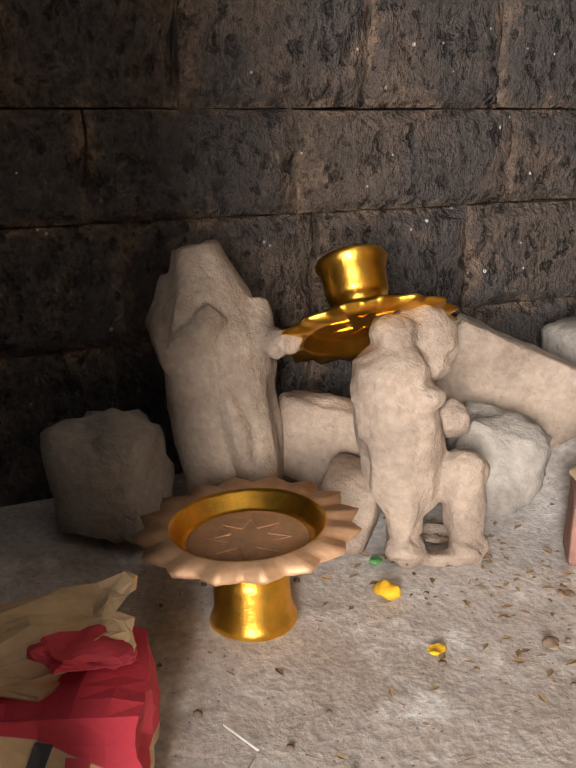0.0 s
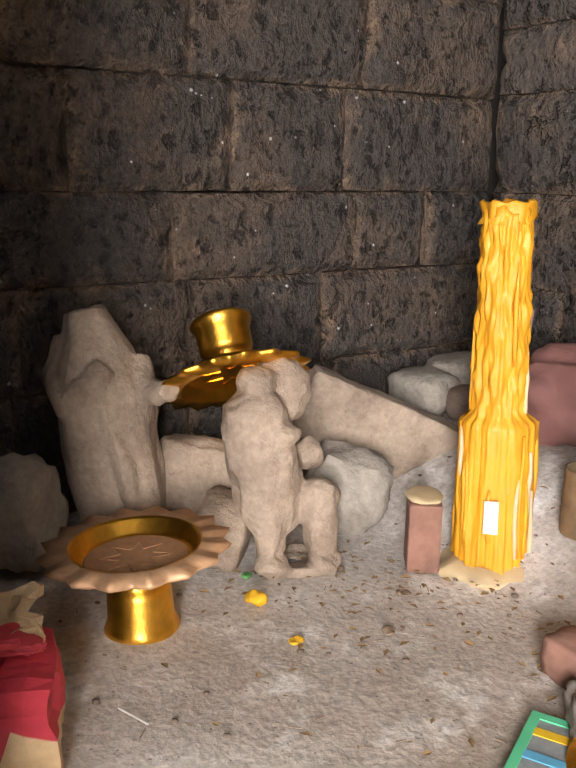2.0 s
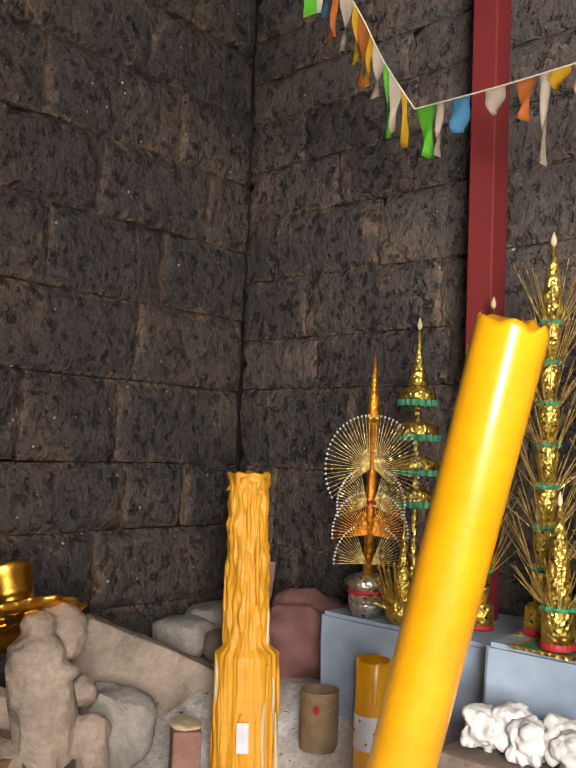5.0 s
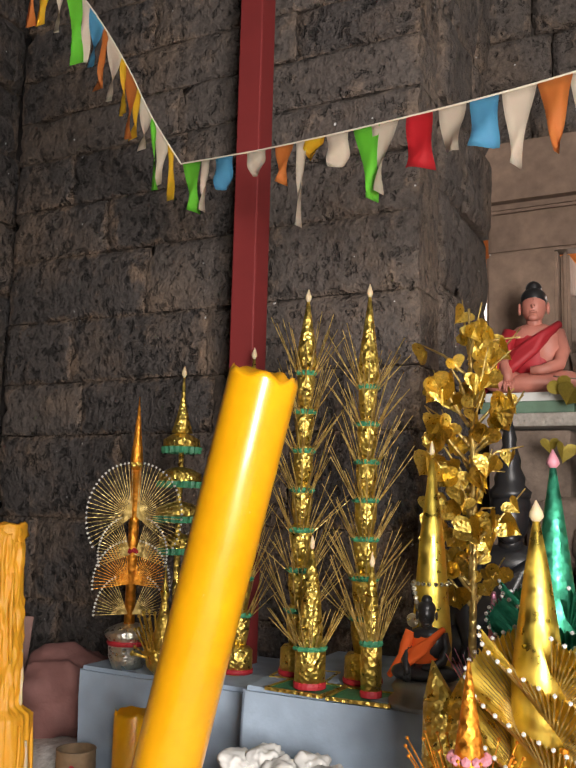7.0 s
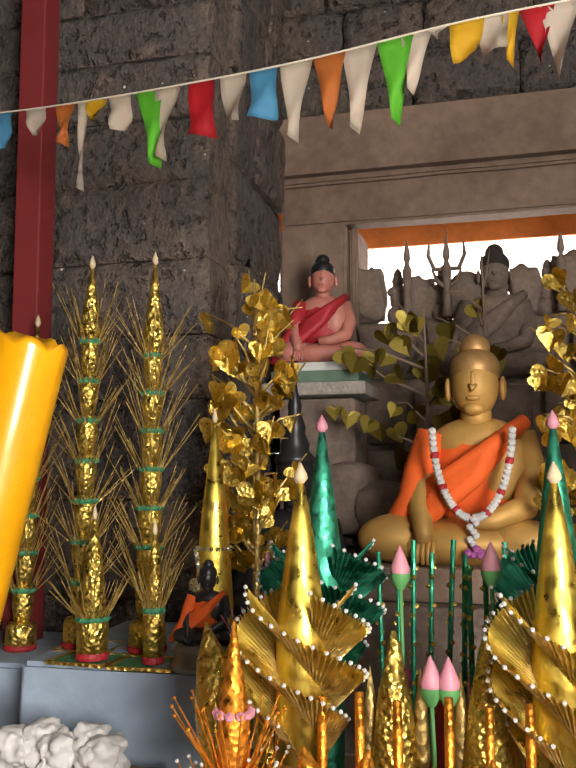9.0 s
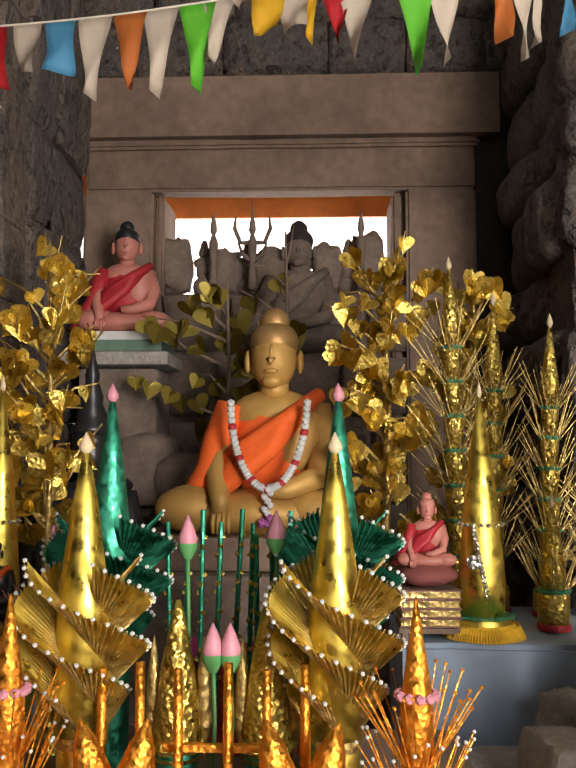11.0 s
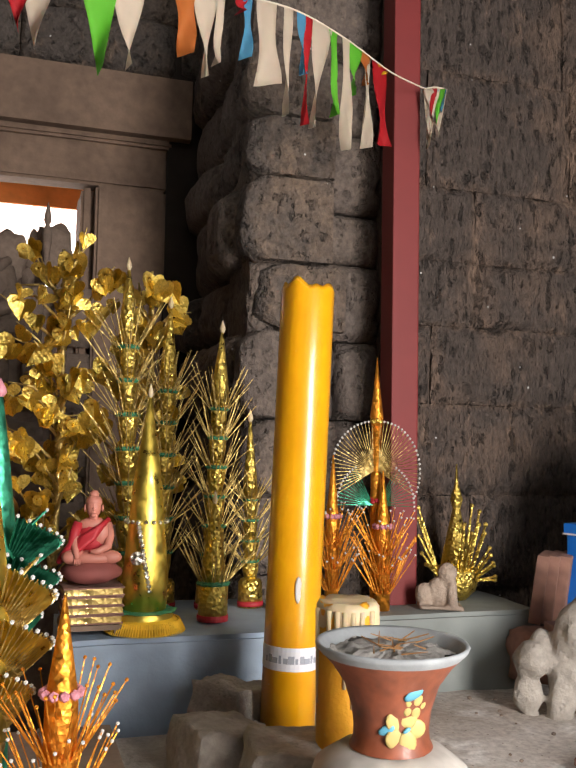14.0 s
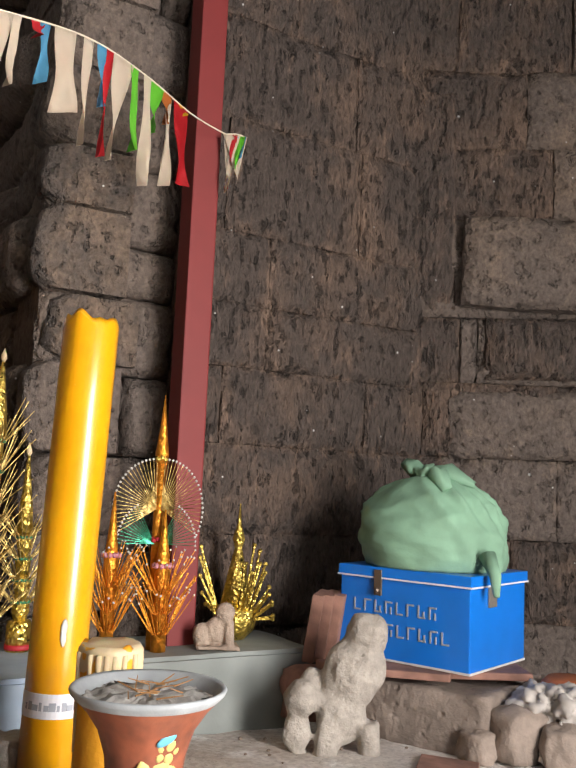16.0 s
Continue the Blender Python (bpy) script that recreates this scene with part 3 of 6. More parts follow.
# stone seat below the gilt statue, and rubble behind
seat = thing("stone_plinth", (-0.26, 2.56, 0), "brown stone stepped seat under the gilt statue", "plinth")
part("lower_step", box(0.86, 0.56, 0.64, (0, 0, 0), 0.015), RUBBLE, seat)
part("upper_step", box(0.74, 0.46, 0.10, (0, 0.01, 0.642), 0.012), SANDSTONE, seat)
fill = thing("blocking_wall", (0, 0, 0), "rough stone blocks stacked across the doorway", "stone wall")
part("rubble_core", box(1.03, 0.2, 1.66, (-0.26, DY + 0.22, 0.0), 0.02), RUBBLE, fill)
r = random.Random(9)
for row in range(6):
    x = -0.78
    zz = 0.05 + row * 0.27
    while x < 0.2:
        w = r.uniform(0.22, 0.36)
        ob = part("stone_block", boulder(w, 0.3, 0.285, 7 * row + x * 5, 2, 0.10, 0.8), RUBBLE, fill, "", True)
        ob.location = (x + w / 2, DY + 0.17, zz)
        x += w * 0.97
for k in range(9):
    x = -0.70 + 0.105 * k + r.uniform(-0.02, 0.02)
    fig = fuse(ball(0.05, 0.04, 0.05, (0, 0, 0.045)), ball(0.036, 0.03, 0.06, (0, 0, 0.12)), ball(0.026, 0.026, 0.03, (0, 0, 0.195)), ball(0.06, 0.03, 0.03, (0.01, 0, 0.15)), lathe([(0.02, 0.21), (0.016, 0.235), (0.006, 0.25)], 10)) if k % 2 else boulder(r.uniform(0.14, 0.2), 0.10, r.uniform(0.20, 0.29), 170 + k, 3, 0.28, 0.5)
    solid("small_idol" if k % 2 else "rubble_stone", fig, RUBBLE, (x, DY + 0.14, 1.645), "small dark idol standing on the blocked doorway" if k % 2 else "brown rubble stone on the blocked doorway", "statue" if k % 2 else "stone", "idols in the doorway" if k % 2 else "rubble in the doorway", (0, 0, 0), True)
# slender idols: the brown colour stands in for their backlit silhouettes
for x, top, arms in ((-0.368, 2.035, True), (-0.531, 1.965, False), (0.084, 1.935, False)):
    idol = [lathe([(0.022, 0), (0.016, 0.05), (0.012, 0.11), (0.018, 0.16), (0.02, 0.20), (0.008, 0.235), (0.015, 0.25), (0.013, 0.28), (0.006, 0.31), (0.001, 0.38 if arms else 0.33)], 12)]
    if arms:
        idol += [tube([(0, 0, 0.20), (q * 0.05, 0, 0.20), (q * 0.075, 0, 0.26), (q * 0.07, 0, 0.31)], [0.011, 0.010, 0.009, 0.004], 8) for q in (-1, 1)] + [tube([(0, 0, 0.12), (q * 0.04, 0, 0.15), (q * 0.06, 0, 0.20)], [0.010, 0.009, 0.004], 8) for q in (-1, 1)]
    solid("slender_idol", fuse(*idol), RUBBLE, (x, DY + 0.02, 1.655), "slender spired idol, browned to read as a silhouette in the doorway", "statue", "idols in the doorway", (0, 0, 0), True)
for k in range(14):
    b = solid("rubble_stone", boulder(r.uniform(0.2, 0.34), r.uniform(0.2, 0.3), r.uniform(0.2, 0.3), k * 3.1, 2, 0.16, 0.5), RUBBLE,
              (-0.72 + 0.115 * (k % 7) * 1.1, 2.98 + r.uniform(-0.05, 0.05), 0.55 + 0.24 * (k // 7)), "brown rubble stone piled behind the seated statue", "stone", "rubble behind the statue", (r.uniform(0, 40), 0, r.uniform(0, 90)), True)
solid("rubble_bed", box(1.5, 0.5, 0.58, (0, 0, 0), 0.03), RUBBLE, (-0.3, 3.04, 0), "low bank of rubble behind the statue seat", "rubble")


# ---- statues: each one plain mesh ----
def seated(name, at, s, mats, label, turn=0.0, group="", crown=False, slide=0.0):
    """A seated figure of plain rounded forms: body 0, robe 1, hair 2."""
    f = [ball(0.28, 0.17, 0.085, (slide, -0.02, 0.075), sub=3), ball(0.15, 0.11, 0.088, (-0.19 + slide * 1.2, -0.06, 0.088), (0, 0, 20), 3), ball(0.15, 0.10, 0.08, (0.18 + slide * 0.6, -0.06, 0.085), (0, 0, -20), 3),
         tube([(-0.012, -0.092, 0.625), (0.0, -0.108, 0.612), (0.012, -0.092, 0.625)], [0.006, 0.013, 0.006], 8), ball(0.010, 0.008, 0.034, (0, -0.088, 0.642)), ball(0.026, 0.012, 0.010, (0, -0.084, 0.580)), ball(0.04, 0.03, 0.026, (0, -0.055, 0.545)),
         ball(0.165, 0.105, 0.24, (0, 0.03, 0.30), index=1), ball(0.165, 0.09, 0.09, (0, 0.03, 0.43), sub=3), ball(0.125, 0.100, 0.17, (0.075, 0.022, 0.34)),
         tube([(0, 0.02, 0.48), (0, 0.01, 0.56)], 0.055, 12),
         ball(0.084, 0.094, 0.118, (0, 0, 0.632), sub=3), ball(0.091, 0.100, 0.082, (0, 0.014, 0.690), index=2, sub=3), ball(0.056, 0.056, 0.058, (0, 0.02, 0.765), index=2, sub=3),
         ball(0.014, 0.022, 0.045, (-0.097, 0.01, 0.62)), ball(0.014, 0.022, 0.045, (0.097, 0.01, 0.62)),
         tube([(-0.15, 0.03, 0.45), (-0.19, 0.0, 0.32), (-0.19, -0.10, 0.20), (-0.17, -0.17, 0.13), (-0.16, -0.185, 0.08)], [0.058, 0.052, 0.045, 0.035, 0.03], 10),
         *[tube([(-0.185 + 0.017 * k, -0.175, 0.10), (-0.188 + 0.018 * k, -0.198, 0.05), (-0.188 + 0.018 * k, -0.195, 0.008 + 0.004 * abs(k - 1.5))], [0.011, 0.010, 0.007], 8) for k in range(4)],
         tube([(0.15, 0.03, 0.45), (0.19, 0.0, 0.31), (0.165, -0.10, 0.20), (0.06, -0.16, 0.16), (-0.02, -0.165, 0.155)], [0.058, 0.052, 0.045, 0.035, 0.026], 10, 0)]
    for k in range(9):
        u = k / 8
        f.append(tube([(0.17 - 0.03 * u, 0.0 - 0.02 * u, 0.50 - 0.02 * u), (0.05 - 0.05 * u, -0.10 - 0.02 * u, 0.40 - 0.10 * u), (-0.10 - 0.06 * u, -0.09 - 0.03 * u, 0.30 - 0.13 * u), (-0.22 - 0.05 * u, -0.03 - 0.05 * u, 0.24 - 0.17 * u)], [0.028, 0.034, 0.034, 0.03], 10, 1))
    f.append(tube([(-0.155, 0.02, 0.46), (-0.20, 0.0, 0.33), (-0.215, -0.06, 0.22), (-0.29, -0.03, 0.12), (-0.37, 0.0, 0.02)], [0.060, 0.062, 0.062, 0.05, 0.03], 12, 1))
    if crown:
        f.append(lathe([(0.09, 0.72), (0.095, 0.75), (0.066, 0.78), (0.07, 0.81), (0.048, 0.86), (0.052, 0.89), (0.03, 0.96), (0.034, 0.99), (0.014, 1.07), (0.004, 1.14)], 16))
    bm = fuse(*f)
    bmesh.ops.scale(bm, verts=bm.verts, vec=(s, s, s))
    return solid(name, bm, mats, at, label, "statue", group, (0, 0, turn), True)


seated("seated_statue", (-0.23, 2.50, 0.742), 0.86, [GILT, ROBE, GILTDARK], "large gilt seated statue in an orange robe", -3, slide=-0.07)
seated("painted_statue", (-0.835, 3.06, 1.436), 0.545, [SKIN, REDROBE, BLACK], "painted pink seated statue in a red robe on a stone shelf", 8)
seated("brown_statue", (-0.176, 3.36, 1.40), 0.68, [RUBBLE, RUBBLE, JOINT], "brown seated statue standing in the bright doorway", 0)
seated("black_statue", (-0.79, 2.43, 0.555), 0.68, [BLACK, BLACK, BLACK], "black lacquered seated statue with a tall crown", 10, "", True)
seated("small_statue", (-0.845, 1.79, 0.61), 0.24, [BLACK, ROBE, BLACK], "small dark statue with an orange sash on a silver base", 10)
solid("lotus_stand", lathe([(0.085, 0), (0.09, 0.015), (0.075, 0.03), (0.082, 0.045), (0.07, 0.06)], 24), plain("pewter", (0.25, 0.25, 0.23), 0.4, 0.7), (-0.845, 1.79, 0.551), "small grey metal lotus base on the ledge", "stand", "", (0, 0, 0), True)
shelf = thing("statue_shelf", (-0.84, 3.06, 0), "dusty stone shelf carrying the painted statue", "shelf")
part("shelf_slab", box(0.40, 0.34, 0.05, (0, 0, 1.305), 0.01), PALEGREY, shelf)
part("painted_base", box(0.34, 0.28, 0.045, (0, 0, 1.356), 0.006), plain("faded_green_paint", (0.12, 0.20, 0.14), 0.8, 0, 0.4), shelf, "faded green painted base")
part("white_band", box(0.31, 0.25, 0.034, (0, 0, 1.4015), 0.006), WHITEP, shelf, "chipped white base band")
part("support", box(0.3, 0.26, 1.30, (0, 0.03, 0.0), 0.02), RUBBLE, shelf)

# monk figure on a cushion over a stack of gilt-edged books
seated("monk_statue", (0.18, 1.95, 0.716), 0.22, [SKIN, REDROBE, SKIN], "small painted monk statue in a red robe on a cushion", -5)
solid("cushion", rough_up(ball(0.075, 0.07, 0.03, (0, 0, 0.03), sub=3), 0.004, 30), plain("maroon_brocade", (0.25, 0.07, 0.06), 0.8), (0.18, 1.95, 0.668), "maroon brocade cushion on stacked gilt books", "cushion", "", (0, 0, 0), True)
for k in range(4):
    bk = thing("book", (0.18, 1.95, 0.58 + 0.022 * k), "thin gilt-edged book in a stack", "book", "stacked gilt books", (0, 0, 3 * (k % 2)))
    part("page_block", box(0.138, 0.11, 0.016, (0, 0, 0.002)), GOLDSTICK, bk)
    part("cover", fuse(box(0.145, 0.116, 0.003), box(0.145, 0.116, 0.003, (0, 0, 0.018))), BRICK, bk)
stand = thing("book_stand", (0.18, 1.95, 0.548), "low dark stand under the gilt books", "stand")
part("top", box(0.15, 0.12, 0.012, (0, 0, 0.018)), BARK, stand)
for sx in (-1, 1):
    part("leg", box(0.014, 0.11, 0.018, (sx * 0.06, 0, 0)), BARK, stand)

# garland of white and maroon blossoms on the large statue
ring = []
for k in range(46):
    a = math.pi * (0.02 + 0.96 * k / 45)
    ring.append((0.115 * math.cos(a), -0.13 - 0.03 * math.sin(a), 0.40 - 0.27 * math.sin(a)))
garland = thing("flower_garland", (-0.23, 2.49, 0.755), "garland of white and maroon blossoms round the statue's neck", "garland", "", (0, 0, -3))
part("white_blossoms", beads([p for k, p in enumerate(ring) if k % 6 != 5], 0.0135), WHITEP, garland)
part("maroon_blossoms", beads([p for k, p in enumerate(ring) if k % 6 == 5], 0.015), REDROBE, garland)
part("tassel", beads([(0.01 * math.sin(k * 2.1), -0.165, 0.13 - 0.012 * k) for k in range(8)], 0.012), WHITEP, garland)
part("orchids", beads([(0.02 * math.cos(k * 1.3), -0.17 + 0.008 * math.sin(k), 0.035 + 0.01 * math.sin(k * 2)) for k in range(7)], 0.014), plain("purple_orchid", (0.4, 0.1, 0.33), 0.6), garland)


# ---- gold offering trees ----
def spray(n, r0, z0, r1, z1, jitter, rr, arc=(0, math.tau)):
    out = []
    for k in range(n):
        a = arc[0] + (arc[1] - arc[0]) * (k + rr.uniform(-0.4, 0.4)) / n
        q = rr.uniform(1 - jitter, 1 + jitter)
        out.append(((r0 * math.cos(a), r0 * math.sin(a), z0), (r1 * q * math.cos(a), r1 * q * math.sin(a), z0 + (z1 - z0) * rr.uniform(1 - jitter, 1 + jitter))))
    return out


def bud(parent, z, r=0.009, mat=None):
    part("tip_bud", lathe([(0.003, 0), (r, 0.012), (r * 0.9, 0.02), (0.001, 0.04)], 10, (0, 0, z)), mat or WAXPALE, parent, "", True)


def gold_tree(at, height, tiers, seed, radius=0.034, reach=0.10, top=0.26, turn=0.0, straw=True, label="tiered gold foil offering tree with sprays of gold straws"):
    rr = random.Random(seed)
    t = thing("offering_tree", at, label, "offering tree", "gold foil offering trees", (rr.uniform(-1.5, 1.5), rr.uniform(-1.5, 1.5), turn))
    part("base", lathe([(radius * 1.5, 0), (radius * 1.45, 0.07), (radius * 1.2, 0.08)], 20), GOLD, t, "", True)
    part("base_band", lathe([(radius * 1.56, 0.004), (radius * 1.6, 0.010), (radius * 1.56, 0.018)], 20), REDROBE, t, "", True)
    step = (height - top - 0.08) / tiers
    for k in range(tiers):
        z = 0.08 + k * step
        q = 1 - 0.28 * k / tiers
        part("tier", lathe([(radius * 0.72 * q, z), (radius * 1.0 * q, z + step * 0.45), (radius * 1.05 * q, z + step * 0.9), (radius * 0.75 * q, z + step)], 18), GOLD, t, "", True)
        part("tier_trim", lathe([(radius * 1.1 * q, z + step * 0.80), (radius * 1.28 * q, z + step * 0.86), (radius * 1.1 * q, z + step * 0.93)], 18, lobes=9, depth=0.06), GREENTRIM, t, "green tinsel trim")
        if straw:
            part("straw_spray", sticks(spray(22, radius * 0.9 * q, z + step * 0.75, reach * q + 0.012, z + step * 2.0, 0.36, rr), 0.0019), GOLDSTICK, t, "spray of gold straws")
    part("spire", lathe([(radius * 0.95, height - top), (radius * 0.8, height - top * 0.75), (radius * 0.42, height - top * 0.4), (0.004, height - 0.03)], 18), GOLD, t, "", True)
    bud(t, height - 0.034)
    return t


gold_tree((-1.52, 2.06, 0.506), 0.985, 6, 1, 0.030, 0.09)
gold_tree((-1.257, 1.93, 0.553), 1.06, 7, 2, 0.032, 0.10, 0.22)
gold_tree((-1.06, 1.92, 0.553), 1.065, 7, 3, 0.033, 0.105, 0.27)
gold_tree((0.300, 2.20, 0.549), 0.99, 7, 4, 0.032, 0.11, 0.24)
gold_tree((0.396, 2.24, 0.549), 0.89, 6, 5, 0.030, 0.10, 0.26)
gold_tree((0.536, 2.19, 0.549), 0.82, 6, 6, 0.030, 0.09, 0.24)
gold_tree((0.656, 2.20, 0.549), 0.565, 4, 7, 0.024, 0.07, 0.25)


def cone_offering(at, height, radius, mat, label, seed, base=0.10, straw=True, banded=False):
    """A foil cone in a short cylinder, ringed by straws."""
    rr = random.Random(seed)
    t = thing("cone_offering", at, label, "offering cone", "foil offering cones")
    part("base", lathe([(radius * 0.98, 0), (radius, base * 0.9), (radius * 0.9, base)], 20), mat, t, "", True)
    part("base_band", lathe([(radius * 1.03, 0.0), (radius * 1.06, 0.008), (radius * 1.03, 0.016)], 20), REDROBE, t)
    part("rim_trim", lathe([(radius * 1.02, base * 0.92), (radius * 1.12, base * 0.97), (radius * 1.0, base * 1.03)], 20, lobes=10, depth=0.05), GREENTRIM, t)
    part("cone", lathe([(radius * 0.75, base), (radius * 0.80, base + (height - base) * 0.15), (radius * 0.52, base + (height - base) * 0.55), (0.004, height - 0.03)], 20), mat, t, "", True)
    if straw:
        part("straw_spray", sticks(spray(26, radius * 0.9, base, radius * 2.4, base + 0.10, 0.25, rr), 0.0019), GOLDSTICK, t)
    if banded:
        ring_pts = [(radius * 0.72 * math.cos(k * 0.35), radius * 0.72 * math.sin(k * 0.35), height * 0.44) for k in range(18)]
        part("glitter_band", beads(ring_pts, 0.006), SILVER, t, "silver glitter band")
        part("glitter_sash", beads([(-0.03 + 0.0022 * k, -radius * (0.86 - 0.006 * k), height * 0.44 - 0.011 * k) for k in range(16)], 0.007), SILVER, t, "silver glitter sash")
        part("mirror_disc", lathe([(0.016, 0), (0.017, 0.004), (0.015, 0.006)], 18, (0, 0, 0)), SILVER, t).matrix_basis = pose(-0.03, -radius * 0.82, height * 0.30, 90, 0, -15)
    bud(t, height - 0.034, 0.007)
    return t


cone_offering((-1.155, 1.80, 0.556), 0.375, 0.040, GOLD, "small gold foil cone with straws on the blue ledge", 11)
cone_offering((-0.985, 1.79, 0.556), 0.34, 0.026, GOLD, "slim gold foil cone with straws on the blue ledge", 12, 0.13)
cone_offering((-0.858, 1.87, 0.556), 0.62, 0.062, GOLDSMOOTH, "tall gold cone wrapped with silver glitter bands", 13, 0.05, False, True)
cone_offering((0.312, 1.95, 0.552), 0.61, 0.072, GOLDSMOOTH, "tall gold cone with glitter bands on a yellow fringed base", 14, 0.05, False, True)
cone_offering((0.503, 2.02, 0.552), 0.335, 0.040, GOLD, "small gold foil cone with straws on the ledge", 15)
fr = thing("fringed_mat", (0.315, 1.95, 0.549), "round yellow fringed mat under the tall gold cone", "mat")
part("pad", lathe([(0.085, 0), (0.09, 0.02), (0.07, 0.035)], 28), FRINGE, fr)
part("fringe", sticks([((0.085 * math.cos(a), 0.085 * math.sin(a), 0.03), (0.1 * math.cos(a), 0.1 * math.sin(a), 0.002)) for a in [k * math.tau / 90 for k in range(90)]], 0.0028), FRINGE, fr)
for k, (x, y) in enumerate(((-1.17, 1.81), (-1.0, 1.8), (-1.24, 1.95))):
    m = thing("tinsel_mat", (x, y, 0.548), "flat card mat edged with green and gold tinsel", "mat", "tinsel mats", (0, 0, 6 * k - 4))
    part("card", box(0.15, 0.13, 0.005), GREENTRIM, m)
    part("edging", fuse(*[box(a, b, 0.008, c) for a, b, c in ((0.16, 0.008, (0, 0.066, 0)), (0.16, 0.008, (0, -0.066, 0)), (0.008, 0.13, (0.078, 0, 0)), (0.008, 0.13, (-0.078, 0, 0)))]), GOLD, m)


# ---- gold heart-leaf trees ----
def heart_mesh(mat):
    bm = bmesh.new()
    outline = []
    for k in range(20):
        a = math.tau * k / 20
        x = 0.5 * math.sin(a) ** 3 * 1.05
        z = -(0.42 * math.cos(a) - 0.16 * math.cos(2 * a) - 0.06 * math.cos(3 * a) - 0.02 * math.cos(4 * a))
        outline.append((x, -z - 0.1))
    front = [bm.verts.new((x, -0.27 * abs(x) * 2 + 0.10 * z * z, z)) for x, z in outline]
    c = bm.verts.new((0, 0.06, 0.0))
    for k in range(20):
        bm.faces.new((front[k], front[(k + 1) % 20], c))
    bmesh.ops.solidify(bm, geom=bm.faces[:], thickness=0.02)
    return finish(bm, "leaf", mat)


HEART = heart_mesh(LEAFGOLD)
HEARTDULL = heart_mesh(plain("dull_gilt_leaf", (0.42, 0.33, 0.06), 0.5, 0.5))


def leaf_tree(at, height, spread, count, seed, leaf=0.055, bare=0.25, mesh=HEART, wood=None, name="leaf_tree", label="", depth=0.6):
    rr = random.Random(seed)
    t = thing(name, at, label, "leaf tree", "gold leaf trees")
    trunk = [(0.012 * math.sin(3 * z), 0.01 * math.cos(4 * z), z * height) for z in [k / 8 for k in range(9)]]
    part("trunk", tube(trunk, [0.012 - 0.008 * k / 8 for k in range(9)], 8), wood or GOLDSTICK, t, "", True)
    branches, spots = [], []
    for k in range(max(9, count // 3)):
        z = height * (bare + (0.95 - bare) * (k + 0.5) / max(9, count // 3))
        a = rr.uniform(0, math.tau)
        s = spread * rr.uniform(0.6, 1.0)
        tip = Vector((s * math.cos(a), depth * s * math.sin(a), z + 0.14 * rr.uniform(0.1, 1)))
        branches.append(tube([(0, 0, z - 0.05), (tip.x * 0.5, tip.y * 0.5, z + 0.02), tip], [0.006, 0.004, 0.002], 6))
        for j in range(5):
            u = rr.uniform(0.25, 1.0)
            spots.append((tip.x * u, tip.y * u, z + (tip.z - z) * u))
    part("branch_spray", fuse(*branches), wood or GOLDSTICK, t, "", True)
    rr.shuffle(spots)
    for p in spots[:count]:
        ob = new("leaf", mesh)
        ob.parent = t
        s = leaf * rr.uniform(0.7, 1.15)
        ob.matrix_basis = pose(p[0], p[1] - 0.01, p[2] - s * 0.3, rr.uniform(-20, 28), rr.uniform(-50, 50), rr.uniform(-45, 45)) @ Matrix.Diagonal((s, s, s, 1))
    return t


leaf_tree((-0.83, 2.12, 0.553), 1.02, 0.17, 130, 21, 0.072, 0.22, label="gold foil tree with many heart-shaped leaves on the altar")
leaf_tree((0.10, 2.30, 0.549), 1.02, 0.20, 160, 22, 0.074, 0.10, label="gold foil tree with heart-shaped leaves beside the gilt statue")
leaf_tree((0.36, 2.32, 0.549), 0.98, 0.15, 90, 23, 0.07, 0.30, label="gold foil tree with heart-shaped leaves among straw trees")
leaf_tree((-0.42, 2.84, 0.58), 1.02, 0.34, 34, 24, 0.085, 0.45, HEARTDULL, BARK, "dry_branch", "dry brown branch hung with dull gilt leaves behind the statue", 0.3)
leaf_tree((-0.22, 3.05, 0.58), 1.25, 0.26, 16, 25, 0.09, 0.5, HEARTDULL, BARK, "dry_branch", "dry brown branch with curled gilt leaves in the doorway", 0.3)


